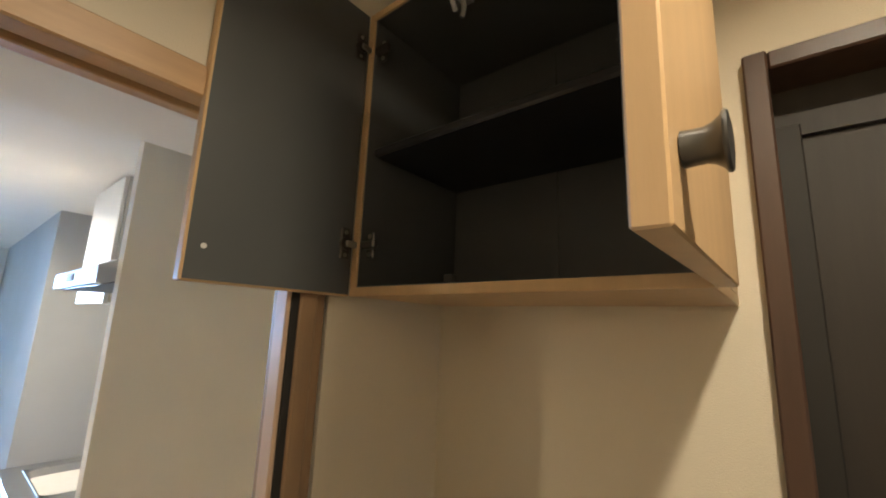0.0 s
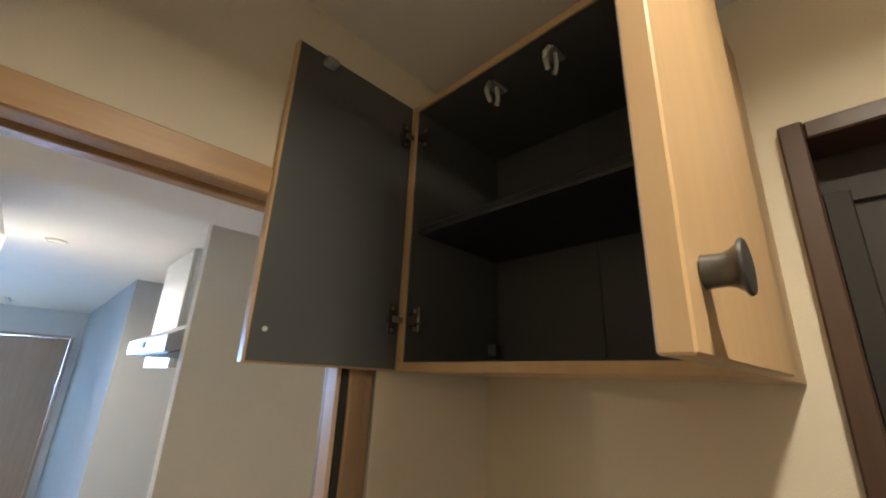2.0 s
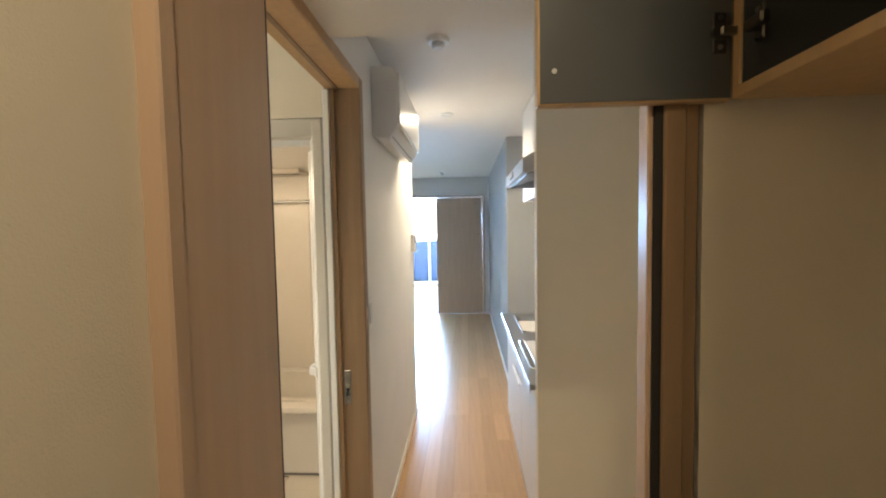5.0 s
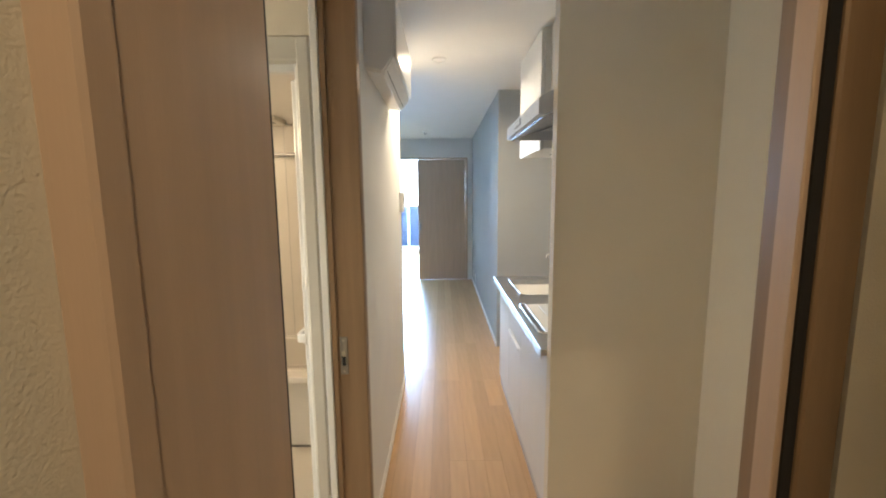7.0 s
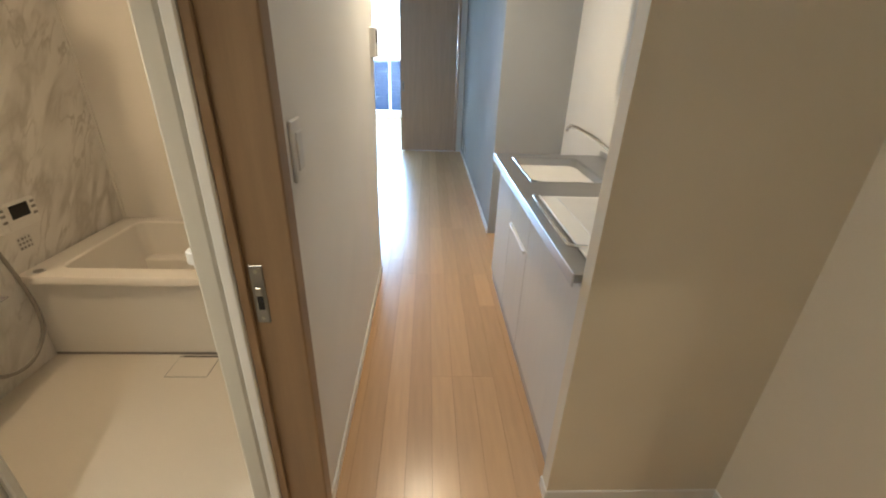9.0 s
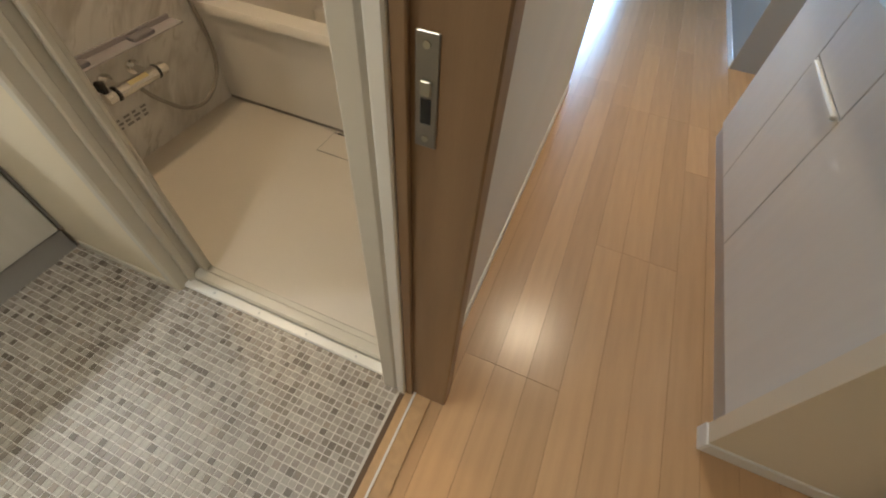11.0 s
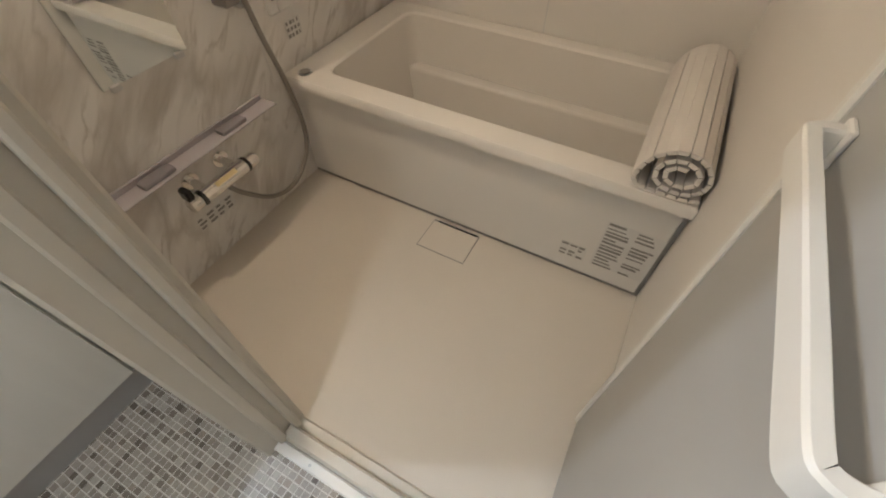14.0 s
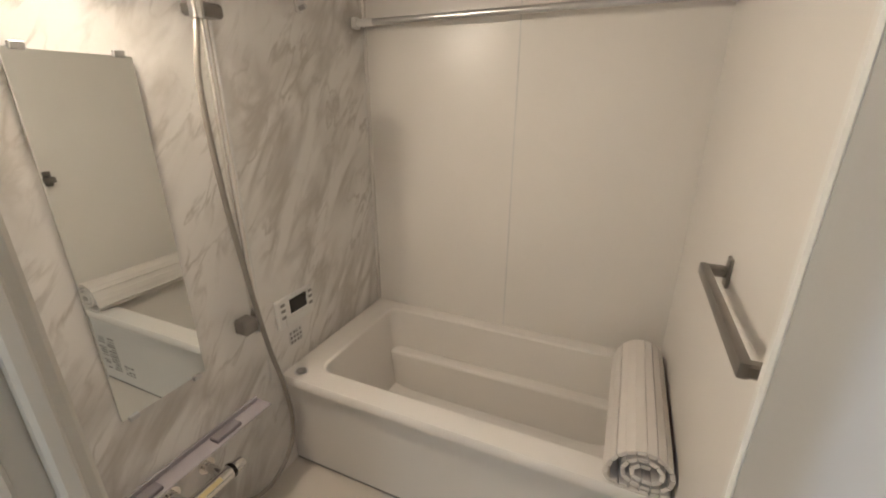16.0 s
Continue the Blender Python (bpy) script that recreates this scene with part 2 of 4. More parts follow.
def box(x0, x1, y0, y1, z0, z1, bevel=0.0, bm=None, seg=1):
    bm = bm or bmesh.new()
    m = Matrix.Translation(((x0 + x1) / 2, (y0 + y1) / 2, (z0 + z1) / 2)) @ Matrix.Diagonal((x1 - x0, y1 - y0, z1 - z0, 1))
    made = bmesh.ops.create_cube(bm, size=1, matrix=m)
    if bevel:
        edges = {e for v in made["verts"] for e in v.link_edges}
        bmesh.ops.bevel(bm, geom=list(edges), offset=bevel, segments=seg, affect="EDGES", profile=0.6)
    return bm


def moved(bm, m):
    bmesh.ops.transform(bm, matrix=m, verts=bm.verts)
    return bm


def tube(a, b, r, bm=None, n=16, r2=None):
    bm = bm or bmesh.new()
    a, b = Vector(a), Vector(b)
    m = Matrix.Translation((a + b) / 2) @ (b - a).to_track_quat("Z", "Y").to_matrix().to_4x4()
    bmesh.ops.create_cone(bm, cap_ends=True, segments=n, radius1=r, radius2=r if r2 is None else r2, depth=(b - a).length, matrix=m)
    return bm


def sweep(points, r, n=10, bm=None):
    """A round bar along a smooth run of points."""
    bm = bm or bmesh.new()
    pts = [Vector(p) for p in points]
    rings = []
    for i, p in enumerate(pts):
        d = (pts[min(i + 1, len(pts) - 1)] - pts[max(i - 1, 0)]).normalized()
        q = d.to_track_quat("Z", "Y")
        rings.append([bm.verts.new(p + q @ Vector((r * math.cos(2 * math.pi * k / n), r * math.sin(2 * math.pi * k / n), 0))) for k in range(n)])
    for a, b in zip(rings, rings[1:]):
        for k in range(n):
            bm.faces.new((a[k], a[(k + 1) % n], b[(k + 1) % n], b[k]))
    bm.faces.new(rings[0][::-1])
    bm.faces.new(rings[-1])
    return bm


def curve_points(knots, n=8):
    """Catmull-Rom through the knots."""
    k = [Vector(p) for p in knots]
    k = [k[0] * 2 - k[1], *k, k[-1] * 2 - k[-2]]
    out = []
    for i in range(1, len(k) - 2):
        for j in range(n):
            t = j / n
            a, b, c, d = k[i - 1], k[i], k[i + 1], k[i + 2]
            out.append(0.5 * (2 * b + (c - a) * t + (2 * a - 5 * b + 4 * c - d) * t * t + (3 * b - a - 3 * c + d) * t ** 3))
    return [*out, k[-2]]


def lathe(profile, m, n=24, bm=None):
    """Turns a list of (radius, height) round the z axis of m."""
    bm = bm or bmesh.new()
    rings = [[bm.verts.new(m @ Vector((r * math.cos(2 * math.pi * k / n), r * math.sin(2 * math.pi * k / n), h))) for k in range(n)] for r, h in profile]
    for a, b in zip(rings, rings[1:]):
        for k in range(n):
            bm.faces.new((a[k], a[(k + 1) % n], b[(k + 1) % n], b[k]))
    bm.faces.new(rings[0][::-1])
    bm.faces.new(rings[-1])
    return bm


def structure(name, bm, mat, label, category="wall"):
    return tagged(part(name, bm, mat), label, category, kind="structure")


# ---- the building: walls, ceilings ----
HW = 0.78          # hall face of the wall beside the bathroom
YP = 1.19          # entry face of the partition with the inner doorway
EX = 1.90          # east wall of the entry
structure("ceiling_entry", box(-0.3, 2.2, -1.4, YP, 2.40, 2.50), M_CEIL, "cream papered ceiling over the entry", "ceiling")
structure("ceiling_lobby", box(0.784, 2.3, YP + 0.062, 1.715, 2.066, 2.5), M_CEIL, "lowered cream papered ceiling inside the doorway", "ceiling")
structure("ceiling_hall", box(-1.1, 2.3, 1.715, 11.0, 2.37, 2.5), M_CEIL, "white papered ceiling over hall and kitchen", "ceiling")
structure("wall_entry_east", box(EX, EX + 0.12, 0.56, YP, 0, 2.4), M_WALL, "cream papered wall behind the shoe cabinet")
structure("wall_entry_east_2", box(EX, EX + 0.12, -1.4, -0.36, 0, 2.4), M_WALL, "cream papered wall beside the front door")
structure("wall_entry_over_door", box(EX, EX + 0.12, -0.36, 0.56, 2.10, 2.4), M_WALL, "cream papered wall above the front door")
structure("wall_entry_south", box(0.6, 2.1, -1.5, -1.4, 0, 2.4), M_WALL, "cream papered wall closing the entry")
structure("wall_entry_west", box(0.78, 0.885, -1.4, 0.929, 0, 2.4), M_WALL, "cream papered wall beside the inner door")
structure("wall_partition", box(1.575, EX + 0.3, YP, YP + 0.1, 0, 2.4), M_WALL, "cream papered partition beside the doorway")
structure("wall_over_doorway", box(0.78, 1.575, YP, YP + 0.06, 2.015, 2.4), M_WALL, "cream papered wall above the doorway lintel")
structure("wall_lobby_east", box(2.08, 2.2, YP + 0.1, 2.22, 0, 2.37), M_WALL, "cream papered side wall of the lobby")
structure("wall_lobby_north", box(1.495, 2.2, 2.22, 2.275, 0, 2.37), M_WALL, "cream papered wall end between lobby and kitchen")
structure("wall_hall_west", box(0.665, HW, 2.085, 3.83, 0, 2.37), M_WHITE, "white papered wall between hall and bathroom")
structure("wall_lobby_west", box(0.70, 0.80, 0.929, 1.20, 0, 2.3), M_WALL, "cream papered wall beside the washroom door")
structure("wall_over_washroom", box(0.70, HW, 1.20, 2.085, 2.075, 2.37), M_WHITE, "white papered wall above the washroom door")
structure("wall_living_south", box(-1.1, 0.665, 3.80, 3.90, 0, 2.37), M_WHITE, "white papered wall behind the bathroom")
structure("wall_living_west", box(-1.2, -1.1, 3.8, 11.1, 0, 2.37), M_WHITE, "white papered west wall")
structure("wall_kitchen_east", box(2.12, 2.25, 2.275, 4.52, 0, 2.37), M_WHITE, "white panelled wall behind the kitchen counter")
structure("wall_accent", box(1.60, 2.25, 4.52, 7.69, 0, 2.37), M_ACCENT, "grey papered accent wall beside the kitchen")
structure("wall_far_east", box(1.5, 1.62, 7.79, 11.1, 0, 2.37), M_WHITE, "white papered wall of the far room")
structure("wall_far_over_door", box(-1.1, 1.60, 7.69, 7.79, 2.06, 2.37), M_WHITE, "white papered wall above the sliding door")
structure("wall_far_side", box(-1.1, -0.2, 7.69, 7.79, 0, 2.06), M_WHITE, "white papered wall beside the sliding door")
structure("wall_far_side_2", box(1.52, 1.60, 7.69, 7.79, 0, 2.06), M_WHITE, "white papered strip beside the sliding door")
structure("wall_window_side", box(-1.1, -0.7, 11.0, 11.1, 0, 2.37), M_WHITE, "white papered wall beside the window")
structure("wall_window_side_2", box(1.2, 1.5, 11.0, 11.1, 0, 2.37), M_WHITE, "white papered wall beside the window")
structure("wall_window_over", box(-0.7, 1.2, 11.0, 11.1, 2.05, 2.37), M_WHITE, "white papered wall above the window")

# washroom and bathroom shell
structure("wall_washroom_south", box(-1.2, 0.70, 0.85, 0.95, 0, 2.4), M_WALL, "cream papered washroom wall")
structure("wall_washroom_west", box(-1.3, -1.2, 0.85, 2.10, 0, 2.4), M_WALL, "cream papered washroom wall behind the basin")
structure("wall_washroom_north", box(-1.2, -0.115, 2.03, 2.13, 0, 2.4), M_WALL, "cream papered washroom wall beside the bathroom door")
structure("wall_washroom_over", box(-0.115, 0.70, 2.03, 2.13, 1.93, 2.4), M_WALL, "cream papered wall above the bathroom door")
structure("ceiling_washroom", box(-1.2, 0.74, 0.95, 2.03, 2.28, 2.4), M_CEIL, "white washroom ceiling", "ceiling")
structure("floor_bathroom", box(-0.75, 0.665, 2.12, 3.75, -0.10, -0.03), M_FRP, "beige moulded bathroom floor", "floor")
structure("ceiling_bathroom", box(-0.75, 0.665, 2.13, 3.75, 1.95, 2.03), M_BWALL, "white moulded bathroom ceiling", "ceiling")
structure("wall_bath_west", box(-0.78, -0.72, 2.13, 3.75, -0.03, 1.95), M_MARBLE, "grey veined marble patterned bathroom wall panel")
structure("wall_bath_north", box(-0.72, 0.665, 3.70, 3.76, -0.03, 1.95), M_BWALL, "white bathroom wall panels above the tub")
structure("wall_bath_east", box(0.655, 0.664, 2.13, 3.70, -0.03, 1.95), M_BWALL, "white bathroom side wall panel")
structure("wall_bath_south", box(-0.72, -0.115, 2.131, 2.15, -0.03, 1.95), M_BWALL, "white bathroom wall panel beside the door")
structure("wall_bath_south_over", box(-0.115, 0.655, 2.131, 2.15, 1.93, 1.95), M_BWALL, "white strip above the bathroom door")
for y in (2.927,):
    structure("trim", box(-0.7205, -0.7185, y - 0.003, y + 0.003, 0.42, 1.95), M_STICKER, "white joint strip between marble panels", "trim")
structure("trim", box(-0.026, -0.020, 3.698, 3.7005, 0.42, 1.95), M_STICKER, "white joint strip between wall panels", "trim")
structure("trim", box(-0.72, -0.708, 3.688, 3.70, 0.42, 1.95), M_BWALL, "white corner strip in the bathroom", "trim")

# baseboards
structure("baseboard", box(HW, HW + 0.007, 2.085, 3.83, 0, 0.05, 0.002), M_PLASTIC, "thin white baseboard along the hall", "baseboard")
structure("baseboard", box(1.495, 2.08, 2.213, 2.22, 0, 0.05, 0.002), M_PLASTIC, "thin white baseboard under the wall end", "baseboard")
structure("baseboard", box(1.488, 1.495, 2.213, 2.275, 0, 0.05, 0.002), M_PLASTIC, "thin white baseboard on the wall corner", "baseboard")
structure("baseboard", box(2.073, 2.08, YP + 0.1, 2.213, 0, 0.05, 0.002), M_PLASTIC, "thin white baseboard in the lobby", "baseboard")
structure("baseboard", box(1.593, 1.60, 4.513, 7.69, 0, 0.05, 0.002), M_PLASTIC, "thin white baseboard under the grey wall", "baseboard")
structure("baseboard", box(-0.5, -0.115, 2.024, 2.03, 0, 0.03, 0.002), M_CREAMPL, "thin cream baseboard in the washroom", "baseboard")

# floors under the pieces
structure("ground", box(-3, 4, -3, 13, -0.3, -0.12), M_TILE, "plain concrete slab under the flat", "ground")
structure("floor_entry", box(0.6, 2.1, -1.5, 1.0, -0.1, -0.03), M_TILE, "brown stone tile entry floor", "floor")
floor_hall = structure("floor_hall", box(0.70, 2.2, 1.0, 3.8, -0.08, -0.003), M_GAP, "oak strip flooring with fine dark joints", "floor")
floor_living = structure("floor_living", box(-1.1, 2.2, 3.8, 11.2, -0.08, -0.003), M_GAP, "glossy oak strip flooring of kitchen and far room", "floor")
floor_wash = structure("floor_washroom", box(-1.2, 0.70, 0.95, 2.09, -0.08, -0.001), M_GROUT, "small mosaic patterned washroom floor", "floor")

# inner doorway between entry and lobby
door1 = thing("door_1", (1.2, YP, 0), "oak framed inner doorway with a sliding track", "doorway", kind="structure")
part("lintel", box(0.906, 1.575, YP - 0.012, YP + 0.028, 1.968, 2.018, 0.003), M_OAKX, door1)
part("track", box(0.906, 1.515, YP + 0.028, YP + 0.036, 1.975, 2.012), M_GASKET, door1, "dark sliding track groove")
part("rear_lintel", box(0.906, 1.575, YP + 0.036, YP + 0.062, 1.962, 2.03, 0.002), M_OAKX, door1)
part("jamb", box(1.512, 1.545, YP - 0.012, YP + 0.08, 0, 1.968, 0.003), M_OAK_SHADED, door1)
part("jamb", box(1.545, 1.567, YP - 0.004, YP + 0.08, 0, 1.968, 0.003), M_OAK_SHADED, door1)
part("gasket", box(1.499, 1.512, YP - 0.006, YP + 0.03, 0, 1.968), M_GASKET, door1, "dark rubber seal")
part("edge_strip", box(1.490, 1.499, YP - 0.004, YP + 0.03, 0, 1.968, 0.002), M_LEAF, door1)
leaf1 = thing("sliding_door", (0.89, 1.05, 0), "pale oak door leaf folded back against the wall", "door")
part("panel", box(0.885, 0.906, 0.955, YP - 0.026, 0.01, 2.33, 0.002), M_LEAF, leaf1)
part("edge_band", box(0.880, 0.910, 0.928, 0.955, 0.01, 2.33, 0.003), M_LEAF, leaf1)
part("seal", box(0.888, 0.905, YP - 0.026, YP - 0.021, 0.01, 2.33), M_GASKET, leaf1)

# washroom doorway
door2 = thing("door_2", (0.76, 1.7, 0), "oak framed washroom sliding doorway standing open", "doorway", kind="structure")
part("jamb", box(0.716, 0.828, 2.040, 2.085, 0, 2.075, 0.003), M_OAK_SHADED, door2)
part("jamb_stop", box(0.716, 0.735, 2.030, 2.040, 0, 2.032, 0.002), M_OAK_SHADED, door2)
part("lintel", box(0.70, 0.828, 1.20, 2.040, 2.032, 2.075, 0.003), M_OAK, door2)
part("groove", box(0.738, 0.752, 1.25, 2.036, 2.029, 2.0325), M_OAK_SHADED, door2)
part("jamb", box(0.70, 0.80, 1.20, 1.23, 0, 2.032, 0.003), M_OAK_SHADED, door2)
part("sill", box(0.715, 0.790, 1.23, 2.04, -0.01, 0.005, 0.002), M_OAK, door2)
part("sill_rail", box(0.738, 0.744, 1.23, 2.04, 0.004, 0.008), M_PLASTIC, door2, "white floor rail")
strike = part("strike_plate", box(0.740, 0.766, 2.0375, 2.041, 0.855, 0.985, 0.001), M_SATIN, door2, "satin nickel strike plate")
part("latch_hole", box(0.747, 0.759, 2.0365, 2.0376, 0.887, 0.917), M_BLACK, strike)
part("latch", box(0.746, 0.760, 2.0345, 2.0376, 0.920, 0.938, 0.002), M_HINGE, strike)
for z in (0.867, 0.973):
    part("screw", tube((0.753, 2.0362, z), (0.753, 2.0376, z), 0.004, n=10), M_HINGE, strike)

leaf2 = thing("sliding_door", (0.763, 1.32, 0.008), "pale oak washroom sliding door pushed back open", "door")
part("panel", box(0.744, 0.780, 1.232, 1.398, 0.009, 2.028, 0.002), M_LEAF, leaf2)
part("edge_band", box(0.743, 0.781, 1.398, 1.410, 0.009, 2.028, 0.002), M_OAK_SHADED, leaf2)

# ---- entry: shoe cabinet and front door ----
CX0, CX1, CY0, CY1, CZ0, CZ1 = 1.60, EX, 0.60, 1.165, 1.70, 2.285
cab = thing("wall_cabinet", ((CX0 + CX1) / 2, (CY0 + CY1) / 2, CZ0), "beech veneered wall cabinet with charcoal inside, doors open", "cabinet")
T = 0.016
part("bottom_panel", box(CX0, CX1, CY0, CY1, CZ0, CZ0 + T, 0.001), M_BEECH, cab)
part("top_panel", box(CX0, CX1, CY0, CY1, CZ1 - T, CZ1, 0.001), M_BEECH, cab)
part("side_panel", box(CX0, CX1, CY1 - T, CY1, CZ0 + T, CZ1 - T, 0.001), M_BEECH, cab)
part("side_panel", box(CX0, CX1, CY0, CY0 + T, CZ0 + T, CZ1 - T, 0.001), M_BEECH, cab)
L = 0.002
part("lining", box(CX0 + 0.004, CX1 - 0.01, CY0 + T + L, CY1 - T - L, CZ0 + T, CZ0 + T + L), M_GREY, cab, "charcoal melamine lining")
part("lining", box(CX0 + 0.004, CX1 - 0.01, CY0 + T + L, CY1 - T - L, CZ1 - T - L, CZ1 - T), M_GREY, cab)
part("lining", box(CX0 + 0.004, CX1 - 0.01, CY0 + T, CY0 + T + L, CZ0 + T, CZ1 - T), M_GREY, cab)
part("lining", box(CX0 + 0.004, CX1 - 0.01, CY1 - T - L, CY1 - T, CZ0 + T, CZ1 - T), M_GREY, cab)
part("back_panel", box(CX1 - 0.009, CX1 - 0.004, CY0 + T, CY1 - T, CZ0 + T, CZ1 - T), M_GREY, cab)
part("back_strip", box(CX1 - 0.012, CX1 - 0.009, 0.885, 0.905, CZ0 + T, CZ1 - T), M_GREY, cab)
part("shelf", box(CX0 + 0.018, CX1 - 0.012, CY0 + T + L, CY1 - T - L, 1.974, 1.992, 0.004), M_SHELF, cab, "black shelf board")
for y in (CY1 - 0.03, CY0 + 0.03):
    part("shelf_pin", box(CX1 - 0.05, CX1 - 0.03, y - 0.012, y + 0.012, CZ0 + 0.045, CZ0 + 0.07, 0.002), M_GREY, cab)
for y in (0.965, 0.832):
    catch = part("roller_catch", box(CX0 + 0.03, CX0 + 0.075, y - 0.013, y + 0.013, CZ1 - T - 0.010, CZ1 - T - L, 0.003), M_CLEAR, cab, "clear plastic latch")
    for k in (-1, 1):
        part("prong", sweep(curve_points([(CX0 + 0.035 + 0.01 * k, y - 0.006, CZ1 - T - 0.01), (CX0 + 0.04 + 0.018 * k, y, CZ1 - T - 0.028),
                                          (CX0 + 0.05 + 0.010 * k, y + 0.006, CZ1 - T - 0.042)], 5), 0.005, 8), M_CLEAR, catch, smooth=True)


def cabinet_door(hinge, width, turn, side):
    """A leaf that hangs from hinge; it is built along -y from the hinge with its front at -x, then turned."""
    m = Matrix.Translation(hinge) @ Matrix.Rotation(radians(turn), 4, "Z")
    d = side
    h0, h1 = CZ0 - hinge[2], CZ1 - hinge[2]

    def put(name, bm, mat, parent, label="", smooth=False):
        return part(name, moved(bm, m), mat, parent, label, smooth)
    leaf = put("door", box(-0.020, -0.001, min(0, d * width), max(0, d * width), h0, h1, 0.0015), M_BEECH, cab, "beech veneered door leaf")
    lo, hi = sorted((d * 0.002, d * (width - 0.004)))
    put("inner_face", box(-0.0012, 0.0003, lo, hi, h0 + 0.003, h1 - 0.003), M_GREY, leaf, "charcoal melamine inner face")
    for z in (0.095, 0.500):
        hg = put("hinge", box(0.0, 0.004, min(d * 0.010, d * 0.030), max(d * 0.010, d * 0.030), z - 0.029, z + 0.029, 0.0015), M_HINGED, leaf, "dark metal cup hinge")
        put("cup", tube((0.0, d * 0.020, z), (0.007, d * 0.020, z), 0.012, n=16), M_HINGED, hg, smooth=True)
        put("arm", box(0.004, 0.012, min(-d * 0.004, d * 0.022), max(-d * 0.004, d * 0.022), z - 0.006, z + 0.006, 0.0015), M_HINGE, hg, "nickel hinge arm")
        put("mount", box(0.010, 0.052, min(-d * 0.018, -d * 0.004), max(-d * 0.018, -d * 0.004), z - 0.008, z + 0.008, 0.003), M_HINGED, hg)
        put("mount_plate", box(0.022, 0.040, min(-d * 0.020, -d * 0.015), max(-d * 0.020, -d * 0.015), z - 0.024, z + 0.024, 0.002), M_HINGED, hg)
        for k in (-1, 1):
            put("screw", tube((0.031, -d * 0.0155, z + 0.017 * k), (0.031, -d * 0.0125, z + 0.017 * k), 0.0045, n=10), M_HINGE, hg)
            put("screw", tube((0.0038, d * 0.020, z + 0.021 * k), (0.0052, d * 0.020, z + 0.021 * k), 0.004, n=10), M_HINGE, hg)
    kw = d * (width - 0.030)
    knob = put("knob", lathe([(0.010, 0.0), (0.0135, 0.001), (0.0130, 0.008), (0.0128, 0.015), (0.0145, 0.020), (0.0180, 0.0245), (0.0212, 0.0265), (0.0215, 0.028), (0.0205, 0.0295), (0.012, 0.0305), (0.002, 0.0307)],
                             Matrix.Translation((-0.020, kw, 0.046)) @ Matrix.Rotation(radians(-90), 4, "Y") @ Matrix.Scale(0.72, 4), 32), M_KNOB, leaf, "gunmetal flared knob", True)
    put("screw_cap", tube((0.0, d * (width - 0.025), 0.05), (0.002, d * (width - 0.025), 0.05), 0.004, n=10), M_STICKER, leaf)
    if d < 0:
        put("striker", box(0.0, 0.022, d * (width - 0.05), d * (width - 0.075), h1 - 0.030, h1 - 0.016, 0.002), M_CLEAR, leaf, "clear plastic striker")
    return leaf


cabinet_door((CX0, CY1, CZ0), 0.281, -90, -1)
cabinet_door((CX0, CY0, CZ0), 0.281, 89, 1)
fd = thing("door_3", (EX + 0.05, 0.1, 0), "dark walnut front door in a dark brown frame", "door", kind="structure")
part("frame_post", box(EX - 0.022, EX + 0.10, 0.534, 0.566, 0, 2.10, 0.003), M_DARKWOOD, fd)
part("frame_post", box(EX - 0.022, EX + 0.10, -0.366, -0.334, 0, 2.10, 0.003), M_DARKWOOD, fd)
part("frame_head", box(EX - 0.018, EX + 0.10, -0.334, 0.534, 2.068, 2.098, 0.003), M_DARKWOOD, fd)
part("head_stop", box(EX + 0.075, EX + 0.12, -0.334, 0.534, 1.985, 2.068), M_STEELDOOR, fd)
part("leaf", box(EX + 0.085, EX + 0.12, -0.334, 0.515, 0.01, 1.985, 0.002), M_STEELDOOR, fd, "dark wood patterned steel door leaf")
part("side_strip", box(EX + 0.060, EX + 0.085, 0.500, 0.534, 0, 2.0, 0.002), M_GASKET, fd, "dark rubber door stop strip")

# ---- ceiling fixtures ----


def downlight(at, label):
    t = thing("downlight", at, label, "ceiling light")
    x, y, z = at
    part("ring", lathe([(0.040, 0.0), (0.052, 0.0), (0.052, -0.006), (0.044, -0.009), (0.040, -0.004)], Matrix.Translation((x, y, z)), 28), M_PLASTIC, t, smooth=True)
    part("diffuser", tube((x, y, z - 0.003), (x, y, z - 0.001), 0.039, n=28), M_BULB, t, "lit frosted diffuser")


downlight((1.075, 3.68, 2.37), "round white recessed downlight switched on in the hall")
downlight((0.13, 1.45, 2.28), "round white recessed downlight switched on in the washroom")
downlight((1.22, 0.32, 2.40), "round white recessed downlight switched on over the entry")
al = thing("smoke_alarm", (1.095, 2.43, 2.37), "round white smoke alarm on the hall ceiling", "smoke alarm")
part("base", lathe([(0.052, 0), (0.052, -0.012), (0.046, -0.020)], Matrix.Translation((1.095, 2.43, 2.37)), 28), M_PLASTIC, al, smooth=True)
part("sensor", lathe([(0.030, -0.020), (0.030, -0.036), (0.022, -0.044)], Matrix.Translation((1.095, 2.43, 2.37)), 24), M_STICKER, al, smooth=True)
sp = thing("ceiling_sensor", (0.84, 6.88, 2.37), "small white ceiling sensor near the sliding door", "sensor")
part("base", tube((0.84, 6.88, 2.37), (0.84, 6.88, 2.355), 0.03), M_PLASTIC, sp)
part("head", tube((0.84, 6.88, 2.355), (0.87, 6.88, 2.325), 0.018), M_HOOD, sp)

